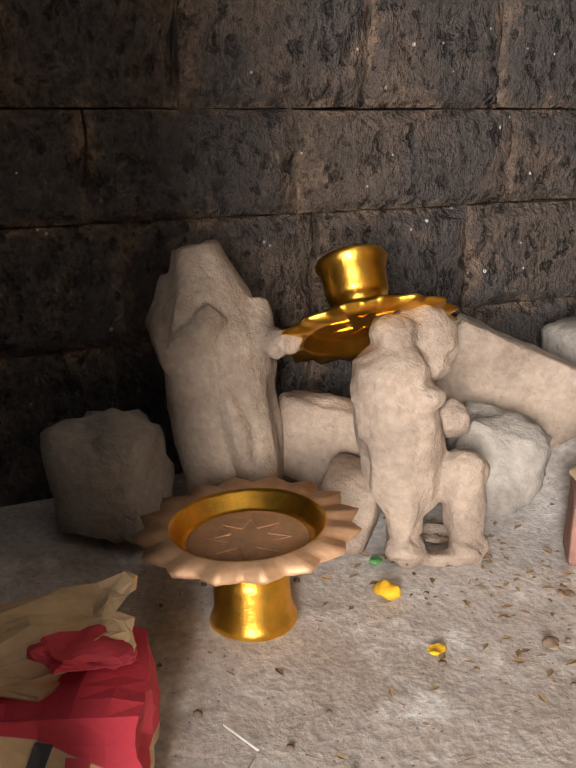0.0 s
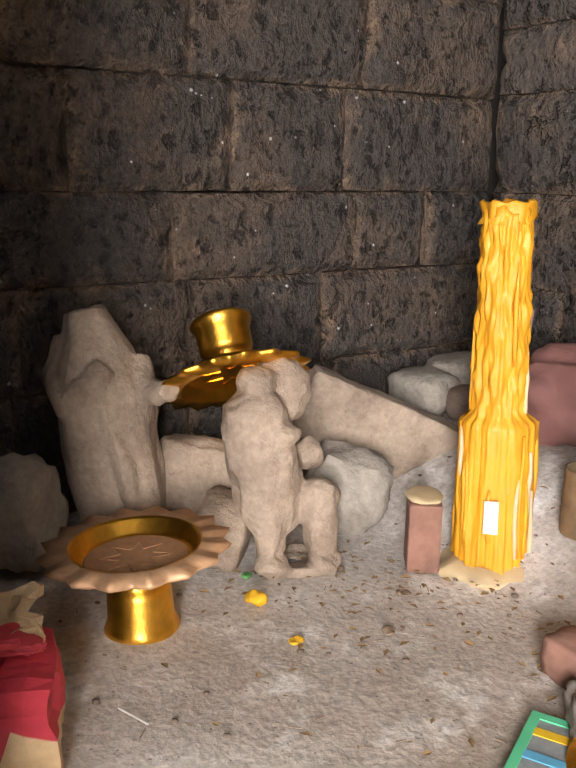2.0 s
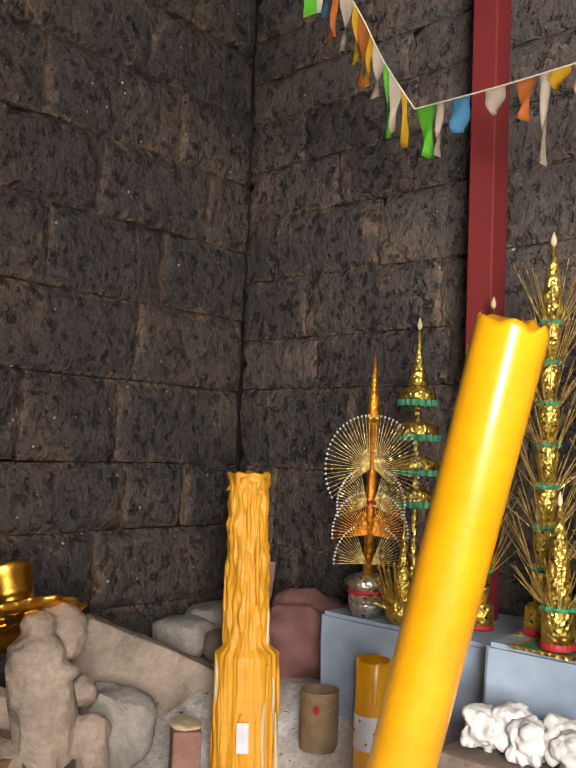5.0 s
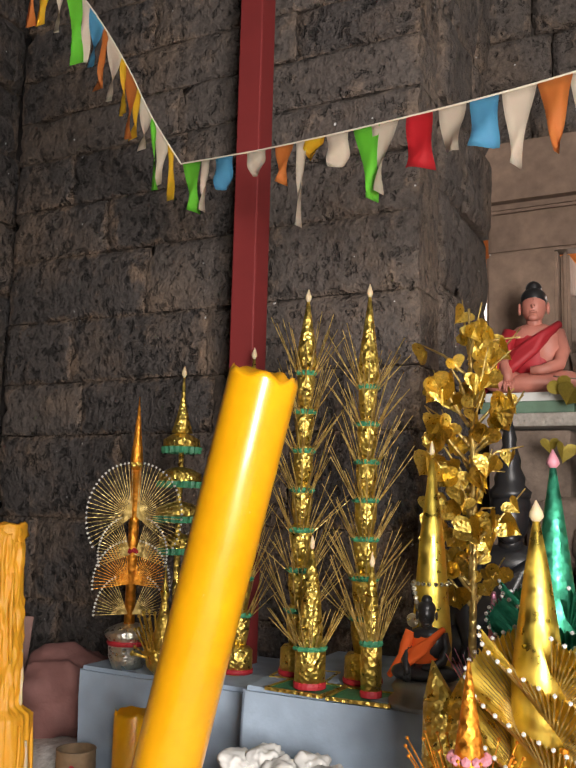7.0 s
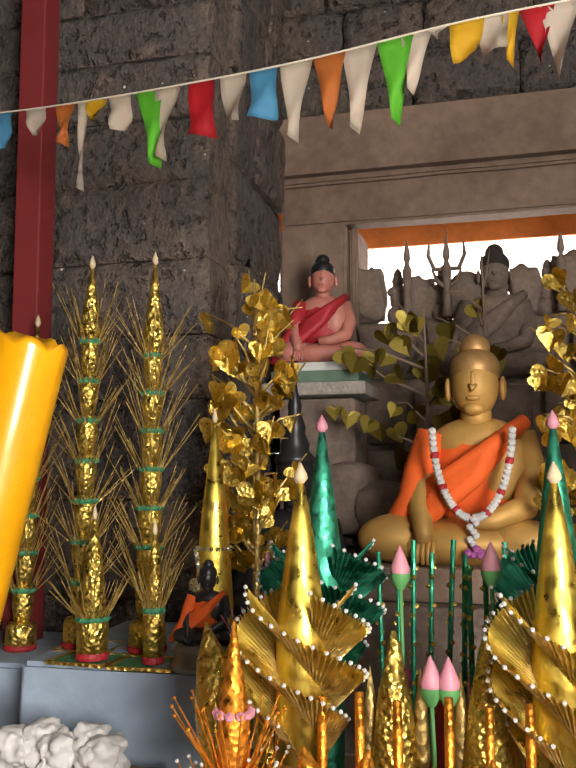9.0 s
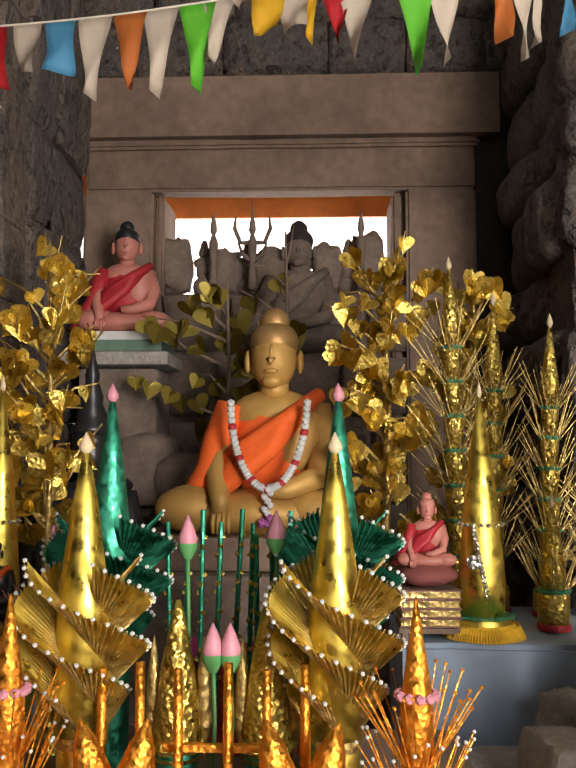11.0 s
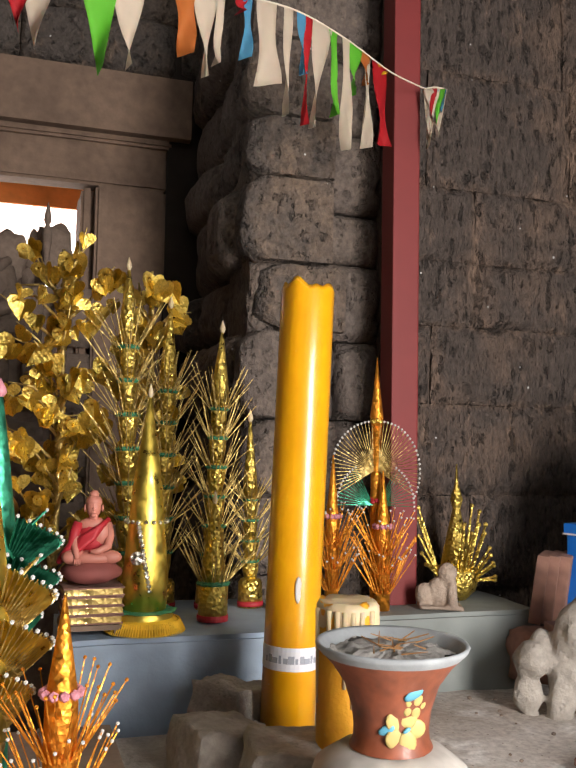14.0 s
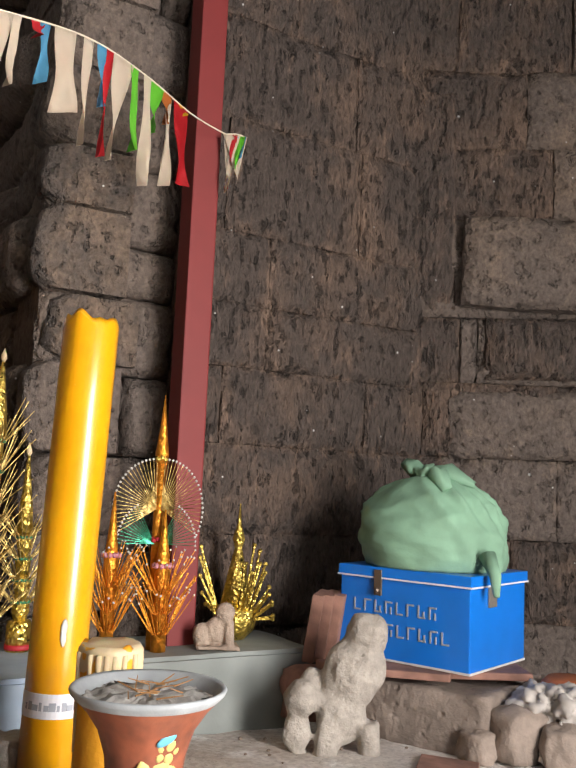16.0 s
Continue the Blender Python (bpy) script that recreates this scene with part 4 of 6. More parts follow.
# ---- fan ornaments ----
def fan_stack(at, height, mats, label, seed, fans, mat_pole, pot=False, turn=0.0):
    """A pole with pairs of flat straw fans edged with white beads; fans: (z, radius, material)."""
    t = thing("fan_ornament", at, label, "fan ornament", "straw fan ornaments", (0, 0, turn))
    z0 = 0.0
    if pot:
        p = part("pot", lathe([(0.045, 0), (0.058, 0.03), (0.062, 0.085), (0.07, 0.092), (0.074, 0.105), (0.06, 0.118), (0.03, 0.13)], 24), SILVER, t, "", True)
        part("pot_band", lathe([(0.063, 0.068), (0.066, 0.075), (0.063, 0.082)], 24), REDROBE, p)
        z0 = 0.12
    part("pole", lathe([(0.016, z0), (0.016, height * 0.74)], 14), mat_pole, t, "", True)
    part("spire", lathe([(0.017, height * 0.72), (0.02, height * 0.76), (0.011, height * 0.86), (0.001, height)], 14), mat_pole, t, "", True)
    for z, rad, mat, lo, hi in fans:
        rays, tips = [], []
        n = int(34 * (hi - lo) / math.pi)
        for k in range(n + 1):
            a = lo + (hi - lo) * k / n
            for s in (-1, 1):
                p = (s * (0.012 + rad * math.cos(a) * 0.80), -0.012 - 0.25 * rad * abs(math.cos(a)), z + rad * math.sin(a))
                rays.append(((s * 0.008, -0.014, z), p))
                tips.append(p)
        f = part("fan", sticks(rays, 0.0017), mat, t, "flat fan of foil straws")
        part("bead_edge", beads(tips, 0.0042), PEARL, f, "white bead edging")
    for z in (height * 0.42, height * 0.74):
        part("ribbon", beads([(0.012 * math.cos(k), 0.012 * math.sin(k) - 0.012, z + 0.004 * (k % 2)) for k in range(7)], 0.008), REDROBE if z < height * 0.6 else GOLD, t)
    return t


PI = math.pi
fan_stack((-1.85, 1.96, 0.506), 0.83, None, "bead-edged straw fan ornament in a silver pot", 1,
          [(0.455, 0.165, GOLDSTICK, -0.6, PI / 2), (0.34, 0.115, GOLDSTICK, -0.3, PI / 2 - 0.3), (0.25, 0.130, COPPER, -0.1, PI / 2 - 0.1), (0.16, 0.12, GOLDSTICK, 0.0, PI / 2 - 0.4)], COPPER, True, 38)
fan_stack((1.013, 2.12, 0.546), 0.737, None, "bead-edged copper foil fan ornament on the ledge", 2,
          [(0.40, 0.145, GOLDSTICK, -0.5, PI / 2), (0.30, 0.125, GREENFOIL, 0.0, PI / 2 - 0.5)], COPPER, False, -26)


def straw_torch(at, height, mat, label, seed, radius=0.022, tiers=3, reach=0.085, turn=0):
    rr = random.Random(seed)
    t = thing("foil_torch", at, label, "foil torch", "foil torches with straws", (0, 0, turn))
    part("shaft", lathe([(radius, 0), (radius, height * 0.55), (radius * 0.9, height * 0.62), (radius * 0.5, height * 0.8), (0.002, height)], 16), mat, t, "", True)
    for k in range(tiers):
        z = height * (0.12 + 0.42 * k / tiers)
        rays = spray(26, radius, z, reach, z + 0.11, 0.2, rr)
        s = part("straw_spray", sticks(rays, 0.002), mat, t, "spray of foil straws")
        part("straw_tips", beads([b for _, b in rays], 0.0035), mat if k % 2 else PEARL, s)
    part("ribbon", beads([(radius * 1.1 * math.cos(k * 0.6), radius * 1.1 * math.sin(k * 0.6), height * 0.60) for k in range(11)], 0.009), LOTUS, t, "pink ribbon ruffle")
    return t


straw_torch((1.018, 2.08, 0.546), 0.40, COPPER, "copper foil torch with beaded straws in front of the fan", 31)
straw_torch((0.880, 2.13, 0.546), 0.445, COPPER, "slim copper foil torch with straws on the ledge", 32, 0.02)
straw_torch((-0.575, 1.18, 0.40), 0.375, COPPER, "copper foil torch with splayed straws on the offering table", 33, 0.026, 2, 0.085)
straw_torch((0.07, 1.18, 0.40), 0.375, COPPER, "copper foil torch with splayed straws on the offering table", 34, 0.026, 2, 0.085)


# crown-like gold ornament with hanging drops, at the ledge's end
def gold_crown(at, s, label, seed):
    rr = random.Random(seed)
    t = thing("gold_crown_ornament", at, label, "ornament", "gold crown ornaments")
    part("bowl", lathe([(0.03 * s, 0), (0.06 * s, 0.03 * s), (0.075 * s, 0.09 * s), (0.06 * s, 0.10 * s)], 20), GOLD, t, "", True)
    rays, tips = [], []
    for k in range(30):
        a = k * math.tau / 30
        q = rr.uniform(0.8, 1.1)
        b = (0.12 * s * math.cos(a), 0.12 * s * math.sin(a), (0.17 + 0.10 * math.sin(3 * a)) * s * q)
        rays.append(((0.05 * s * math.cos(a), 0.05 * s * math.sin(a), 0.06 * s), b))
        tips.append(b)
    part("petals", sticks(rays, 0.006 * s), GOLD, t)
    part("drops", beads(tips, 0.008 * s), GOLD, t)
    part("spire", lathe([(0.05 * s, 0.1 * s), (0.03 * s, 0.2 * s), (0.012 * s, 0.28 * s), (0.02 * s, 0.31 * s), (0.006 * s, 0.36 * s), (0.002, 0.42 * s)], 14), GOLD, t, "", True)
    return t


gold_crown((1.325, 2.2, 0.546), 1.0, "gilt crown-shaped ornament with hanging drops on the ledge", 41)
gold_crown((-1.70, 1.93, 0.506), 0.75, "gilt bowl ornament with upright petals on the ledge", 42)

# tiered parasol stand
par = thing("tiered_parasol", (-1.765, 2.08, 0.52), "gold parasol stand with three fringed green tiers", "parasol")
part("pole", lathe([(0.012, 0), (0.008, 0.7), (0.006, 0.82)], 12), GOLD, par)
for z, rad in ((0.44, 0.075), (0.55, 0.07), (0.66, 0.06), (0.34, 0.06)):
    tier = part("tier", lathe([(rad, z), (rad * 0.98, z + 0.028), (rad * 0.5, z + 0.045), (0.012, z + 0.05)], 24), GOLD, par, "", True)
    part("fringe", lathe([(rad * 1.03, z - 0.016), (rad * 1.06, z + 0.004)], 40, lobes=20, depth=0.04, close=False), GREENTRIM, tier)
part("spire", lathe([(0.035, 0.71), (0.02, 0.76), (0.008, 0.82), (0.003, 0.90)], 14), GOLD, par, "", True)
bud(par, 0.89)

# ---- offering table in front of the statue ----
table = thing("offering_table", (-0.25, 1.42, 0), "low dark wooden table crowded with foil offerings", "table")
part("tabletop", box(0.92, 0.60, 0.03, (0, 0, 0.37), 0.004), BARK, table)
for sx in (-1, 1):
    for sy in (-1, 1):
        part("leg", box(0.05, 0.05, 0.369, (sx * 0.41, sy * 0.25, 0)), BARK, table)


def spiral_cone(at, height, mat, fan_mat, label, seed, base, fan0, fan1, lotus=False, turns=4.2, reach=0.085):
    """A foil cone on a cylinder with a bead-tipped spiral frill."""
    t = thing("spiral_cone_offering", at, label, "offering cone", "spiral frilled offering cones")
    part("base", lathe([(0.041, 0), (0.041, base), (0.036, base + 0.01)], 24), mat, t, "", True)
    part("base_ribbon", lathe([(0.043, base - 0.02), (0.045, base - 0.01), (0.043, base)], 24), GOLDSTICK, t)
    part("cone", lathe([(0.046, base), (0.044, fan1 - 0.05), (0.022, fan1 + (height - fan1) * 0.45), (0.006, height - 0.045)], 24), mat, t, "", True)
    rays, tips = [], []
    starts, n = 4, 44
    for q in range(starts):
        for k in range(n):
            u = k / (n - 1)
            a = 0.4 + q * math.tau / starts + turns * u
            z = fan1 - (fan1 - fan0) * u
            wide = 0.036 + reach * (0.5 + 0.5 * math.sin(math.pi * min(1.0, 0.15 + 0.8 * u)))
            b = (wide * math.cos(a), wide * math.sin(a), z + 0.02)
            rays.append(((0.036 * math.cos(a + 0.45), 0.036 * math.sin(a + 0.45), z - 0.055), b))
            tips.append(b)
    f = part("spiral_frill", sticks(rays, 0.0024), fan_mat, t, "spiral frill of folded foil strips")
    for q in range(starts):
        bm = bmesh.new()
        rows = []
        for k in range(2 * n - 1):
            u = k / (2 * n - 2)
            a = 0.4 + q * math.tau / starts + turns * u
            z = fan1 - (fan1 - fan0) * u
            wide = 0.034 + 0.95 * reach * (0.5 + 0.5 * math.sin(math.pi * min(1.0, 0.15 + 0.8 * u)))
            fold = 0.004 if k % 2 else -0.004
            rows.append((bm.verts.new((0.036 * math.cos(a + 0.45), 0.036 * math.sin(a + 0.45), z - 0.056)), bm.verts.new((wide * math.cos(a), wide * math.sin(a), z + 0.017 + fold))))
        for (a0, b0), (a1, b1) in zip(rows, rows[1:]):
            bm.faces.new((a0, a1, b1, b0))
        bmesh.ops.solidify(bm, geom=bm.faces[:], thickness=0.0008)
        part("pleated_band", bm, mat, t, "pleated foil band")
    part("bead_trim", beads(tips[::2], 0.0044), PEARL, f, "white bead tips")
    bud(t, height - 0.05, 0.013, LOTUS if lotus else WAXPALE)
    return t


for x in (-0.485, -0.055):
    spiral_cone((x, 1.28, 0.40), 0.645, GOLDSMOOTH, GOLDSTICK, "gold foil cone with a bead-tipped spiral frill on the table", 51, 0.13, 0.18, 0.40)
for x in (-0.495, -0.045):
    spiral_cone((x, 1.50, 0.40), 0.745, GREENFOIL, GREENFOIL, "green foil cone with a lotus bud and beaded frill", 52, 0.20, 0.26, 0.46, True, 4.2, 0.095)

for k, x in enumerate((-0.335, -0.175)):
    t = thing("foil_leaf_cone", (x, 1.36, 0.40), "patterned gold foil cone wrapped in folded leaves", "offering cone", "folded leaf cones")
    part("cone", lathe([(0.04, 0.06), (0.043, 0.11), (0.03, 0.22), (0.012, 0.31), (0.004, 0.335)], 18), GOLD, t, "", True)
    part("cup", lathe([(0.03, 0), (0.036, 0.05), (0.045, 0.085), (0.04, 0.09)], 18), GREENFOIL, t, "", True)
    part("cup_trim", lathe([(0.044, 0.075), (0.052, 0.085), (0.044, 0.095)], 18, lobes=9, depth=0.06), GOLD, t)
    for s in (-1, 1):
        part("folded_leaf", lathe([(0.002, 0.05), (0.016, 0.12), (0.012, 0.2), (0.001, 0.27)], 8, (s * 0.045, 0.01, 0)), GOLDSTICK, t, "", True)
for k, (x, y, h) in enumerate(((-0.335, 1.46, 0.46), (-0.165, 1.46, 0.47), (-0.265, 1.30, 0.29), (-0.235, 1.30, 0.29))):
    t = thing("lotus_bud", (x, y, 0.40), "pink lotus bud on a green stem", "lotus", "pink lotus buds")
    part("stem", tube([(0, 0, 0), (0.004, 0, h * 0.5), (0, 0, h - 0.04)], 0.004, 8), STEM, t, "", True)
    part("bud", lathe([(0.006, h - 0.06), (0.017, h - 0.045), (0.019, h - 0.025), (0.010, h), (0.001, h + 0.018)], 14), LOTUS, t, "", True)
    part("calyx", lathe([(0.008, h - 0.065), (0.0185, h - 0.045), (0.0195, h - 0.034)], 14, close=False), STEM, t, "", True)
rr = random.Random(61)
for k in range(9):
    x = -0.385 + 0.03 * k + rr.uniform(-0.008, 0.008)
    t = thing("foil_stick", (x, 1.58 + rr.uniform(-0.03, 0.03), 0.40), "green and gold twisted foil stick", "foil stick", "twisted foil sticks", (rr.uniform(-3, 3), rr.uniform(-3, 3), 0))
    part("stick", tube([(0, 0, 0), (0, 0, 0.47 + rr.uniform(-0.04, 0.04))], 0.0055, 8), GREENFOIL, t)
    part("twist", beads([(0.006 * math.cos(j * 1.7), 0.006 * math.sin(j * 1.7), 0.14 + 0.019 * j) for j in range(16)], 0.006), GOLD, t)
for k in range(6):
    x = -0.435 + 0.062 * k + (0.02 if k > 2 else 0)
    t = thing("gold_post", (x, 1.22, 0.40), "slim gold paper post of a small fence", "fence post", "small gold fence posts")
    part("shaft", rough_up(tube([(0, 0, 0), (0, 0, 0.12), (0, 0, 0.25 + 0.01 * (k % 2))], [0.0085, 0.008, 0.0075], 8), 0.002, 60, k), COPPER, t, "", True)
rail = thing("gold_rail", (-0.26, 1.25, 0.40), "small gold paper railing between the posts", "rail")
for z in (0.06, 0.11):
    part("bar", box(0.16, 0.012, 0.012, (0, 0, z)), COPPER, rail)
for x, tilt in ((-0.40, -14), (-0.385, 12), (-0.12, -12), (-0.10, 14), (-0.685, 8), (-0.655, -10)):
    big = x < -0.6
    solid("foil_leaf", lathe([(0.004, 0), (0.03, 0.05), (0.034, 0.10), (0.02, 0.16), (0.002, 0.2)], 10) if not big else lathe([(0.02, 0), (0.048, 0.08), (0.05, 0.16), (0.03, 0.26), (0.002, 0.33)], 12),
          COPPER if not big else GOLD, (x, 1.14 if not big else 1.42, 0.40), "pointed gold foil leaf standing on the table", "foil leaf", "pointed foil leaves", (0, tilt, 0), True)
pk = thing("pink_tower", (-0.625, 1.55, 0.40), "small pink glitter spire with straws", "ornament")
part("spire", lathe([(0.03, 0.18), (0.02, 0.28), (0.004, 0.45)], 14), PINKFOIL, pk, "", True)
part("base", lathe([(0.03, 0), (0.028, 0.18)], 14), GOLD, pk)
part("straws", sticks(spray(30, 0.02, 0.2, 0.08, 0.32, 0.25, rr), 0.002), PINKFOIL, pk)
for x, y, z in ((-0.12, 1.72, 0.67), (-0.10, 1.70, 0.60), (-0.37, 1.72, 0.58), (-0.08, 1.73, 0.55)):
    solid("lotus_blossom", rough_up(ball(0.035, 0.03, 0.038, sub=3), 0.012, 30, x * 9), plain("magenta_lotus", (0.45, 0.03, 0.16), 0.6), (x, y, z - 0.02), "magenta artificial lotus blossom in the offerings", "flower", "magenta lotus blossoms", (0, 0, 0), True)
solid("flower_stand", lathe([(0.22, 0), (0.2, 0.12), (0.17, 0.18), (0.12, 0.25)], 18), REDROBE, (-0.22, 1.74, 0.30), "dark red flower stand at the back of the table", "stand")


# ---- candles ----
def candle(at, radius, height, mat, label, turn=(0, 0, 0), seed=0, chip=0.012, hollow=0.02):
    t = thing("candle", at, label, "candle", "large yellow candles", turn)
    seg = 40
    bm = lathe([(radius, 0), (radius, height * 0.3), (radius * 1.004, height * 0.7), (radius, height - 0.012), (radius * 0.93, height), (radius * 0.7, height - hollow)], seg)
    for v in bm.verts:
        if v.co.z > height - 0.03:
            a = math.atan2(v.co.y, v.co.x)
            v.co.z += chip * noise.noise(Vector((2.2 * math.cos(a), 2.2 * math.sin(a), seed)))
    part("shaft", bm, mat, t, "", True)
    return t


# leaning candle: from its foot on the floor to its top
foot, head = Vector((-1.33, 1.27, 0.03)), Vector((-0.960, 1.17, 1.262))
lean = (head - foot).to_track_quat("Z", "Y").to_euler()
c = candle((0, 0, 0), 0.067, (head - foot).length, WAXY, "tall glossy yellow candle leaning over the altar", seed=2, chip=0.014)
c.matrix_basis = Matrix.Translation(foot) @ lean.to_matrix().to_4x4()
part("ribbon", lathe([(0.0685, 0.10), (0.0695, 0.106), (0.0685, 0.112)], 40), plain("pink_ribbon", (0.7, 0.05, 0.1), 0.5), c, "pink ribbon tied round the foot")
part("wrapper", rough_up(lathe([(0.084, 0.0), (0.08, 0.05), (0.0705, 0.11), (0.0695, 0.14)], 32, close=False), 0.008, 18), plain("clear_film", (0.85, 0.45, 0.08), 0.25, 0, 0.2, 10.0, 0, 0.5), c, "crumpled film wrapper")
part("foot_ring", lathe([(0.11, -0.03), (0.115, -0.015), (0.10, 0.0)], 32), BRASS, c)

c = candle((0.577, 1.60, 0.335), 0.0605, 1.045, WAXY, "tall glossy yellow candle with a paper label among stones", (0, 1.85, 0), 5, 0.018)
part("label", lathe([(0.0612, 0.198), (0.0616, 0.20), (0.0616, 0.246), (0.0612, 0.248)], 40, close=False), PAPER, c, "printed paper label band")
part("label_text", fuse(*[box(0.006 + 0.004 * (k % 3), 0.0012, 0.012 + 0.005 * (k % 2), (0.0614 * math.sin(a), -0.0614 * math.cos(a), 0.214), m=Matrix.Rotation(a, 4, "Z")) for k, a in enumerate([-1.3 + 0.2 * j for j in range(13)])]), GREYWRITE, c)
part("wax_smear", rough_up(ball(0.008, 0.004, 0.03, (-0.01, -0.0605, 0.37), sub=2), 0.004, 50), WHITEP, c, "whitish wax smear", True)
c = candle((0.585, 1.27, 0.335), 0.056, 0.395, WAXMELT, "short dull candle with pale drips in front of the tall one", seed=7)
for k, a in enumerate((0.3, 1.4, 2.3, 3.1, 3.7, 4.0, 4.25, 4.5, 4.8, 5.2)):
    part("drip", tube([(0.0565 * math.cos(a), 0.0565 * math.sin(a), 0.385), (0.0565 * math.cos(a), 0.0565 * math.sin(a), 0.32 - 0.035 * (k % 4))], [0.006, 0.003], 6), WAXPALE, c, "pale drip", True)
part("crust", rough_up(lathe([(0.0568, 0.352), (0.0575, 0.36), (0.0578, 0.388), (0.052, 0.398), (0.03, 0.392), (0.002, 0.388)], 32), 0.006, 26), WAXPALE, c, "pale wax crust on top", True)

# melted candle built up of drips
t = thing("melted_candle", (-2.075, 1.675, 0.0), "thick yellow candle heaped with melted wax runs", "candle", "large yellow candles", (0, -2, 0))
bm = bmesh.new()
rows = []
for j in range(70):
    v = j / 69
    z = 0.91 * v
    step = smooth01((0.42 - z) / 0.03)
    rad = 0.070 - 0.012 * v + 0.026 * step
    row = []
    for i in range(110):
        a = math.tau * i / 110
        d = Vector((math.cos(a), math.sin(a), 0))
        ribs = noise.noise(Vector((9 * d.x, 9 * d.y, 2.6 * z))) * 0.010 + noise.noise(Vector((24 * d.x, 24 * d.y, 5 * z + 7))) * 0.007
        flakes = 0.009 * noise.noise(Vector((5 * d.x, 5 * d.y, 15 * z))) + 0.005 * noise.noise(Vector((11 * d.x, 11 * d.y, 34 * z)))
        q = rad + ribs * (0.45 + 0.75 * step) + 1.5 * flakes * (1 - 0.7 * step)
        row.append(bm.verts.new((q * d.x, q * d.y, z + (0.02 * noise.noise(d * 2.0) if j == 69 else 0))))
    rows.append(row)
for low, high in zip(rows, rows[1:]):
    for i in range(110):
        bm.faces.new((low[i], low[(i + 1) % 110], high[(i + 1) % 110], high[i]))
bm.faces.new(rows[-1])
part("core", bm, WAXMELT, t, "", True)
part("ragged_rim", rough_up(lathe([(0.058, 0.88), (0.0605, 0.90), (0.061, 0.93), (0.059, 0.934), (0.055, 0.90)], 60, close=False, lobes=5, depth=0.05), 0.014, 34), WAXMELT, t, "ragged wax rim", True)
rr = random.Random(71)
for k in range(34):
    a = rr.uniform(0, math.tau)
    z1 = rr.uniform(0.16, 0.42) if k % 4 else rr.uniform(0.5, 0.8)
    z0 = max(0.0, z1 - rr.uniform(0.12, 0.32))
    ra = 0.099 if z1 < 0.45 else 0.068
    pts = [(ra * math.cos(a + 0.03 * math.sin(1.3 * j + k)), ra * math.sin(a + 0.03 * math.sin(1.3 * j + k)), z1 + (z0 - z1) * j / 5) for j in range(6)]
    part("wax_run", rough_up(tube(pts, [0.003, 0.005, 0.006, 0.0055, 0.006, 0.003], 8), 0.003, 60, k), WAXMELT if k % 3 else WAXPALE, t, "", True)
part("label", box(0.035, 0.004, 0.085, (0.075, -0.085, 0.13), m=Matrix.Rotation(radians(42), 4, "Z")), PAPER, t, "pale blue paper label")
part("spilled_wax", rough_up(lathe([(0.15, 0.0), (0.14, 0.012), (0.10, 0.03)], 30, lobes=7, depth=0.1), 0.012, 20), WAXPALE, t, "hardened spilled wax", True)

c = candle((-1.672, 1.76, 0.08), 0.05, 0.36, WAXY, "short yellow candle wrapped with a printed paper band", seed=9)
part("paper_band", lathe([(0.051, 0.12), (0.0515, 0.122), (0.0515, 0.21), (0.051, 0.212)], 36, close=False), PAPER, c, "printed paper band")
part("print_dots", beads([(0.0515 * math.cos(a), 0.0515 * math.sin(a), 0.14 + 0.03 * (k % 3)) for k, a in enumerate([j * 0.42 for j in range(15)])], 0.0045), plain("red_print", (0.7, 0.12, 0.08), 0.7), c)
can = thing("tin_can", (-1.895, 1.80, 0.13), "rusty open tin can with a torn label", "can")
part("shell", lathe([(0.056, 0), (0.058, 0.005), (0.056, 0.165), (0.058, 0.17), (0.052, 0.17), (0.051, 0.12), (0.0, 0.118)], 28, close=False), plain("rusty_tin", (0.32, 0.22, 0.13), 0.6, 0.3, 0.4, 25.0), can, "", True)
part("label_mark", ball(0.014, 0.004, 0.014, (0.028, -0.05, 0.125)), REDROBE, can)


# ---- broken statues and stones by the west wall ----
def torso():
    f = [tube([(0.03, 0, 0.0), (0.02, 0, 0.12), (0.0, 0, 0.28), (-0.005, 0, 0.42), (-0.015, 0, 0.52), (-0.035, 0, 0.645)], [0.10, 0.118, 0.128, 0.13, 0.10, 0.058], 20),
         tube([(-0.085, 0, 0.56), (-0.125, -0.02, 0.47), (-0.09, -0.085, 0.40), (0.0, -0.105, 0.46), (0.03, -0.10, 0.50)], [0.045, 0.045, 0.042, 0.036, 0.03], 12),
         tube([(0.09, 0, 0.50), (0.11, -0.04, 0.44), (0.16, -0.09, 0.42), (0.19, -0.11, 0.425)], [0.04, 0.036, 0.032, 0.03], 12),
         tube([(0.06, -0.06, 0.36), (0.09, -0.06, 0.22), (0.10, -0.05, 0.05)], [0.05, 0.05, 0.05], 10), tube([(0.0, -0.115, 0.44), (0.055, -0.115, 0.26), (0.075, -0.10, 0.04)], [0.016, 0.02, 0.022], 8)]
    bm = fuse(*f)
    bmesh.ops.subdivide_edges(bm, edges=[e for e in bm.edges if e.calc_length() > 0.03], cuts=1, use_grid_fill=True)
    return rough_up(rough_up(bm, 0.016, 11.0), 0.007, 32.0)


def remesh(ob, size):
    m = ob.modifiers.new("merge", "REMESH")
    m.mode, m.voxel_size, m.use_smooth_shade = "VOXEL", size, True
    return ob


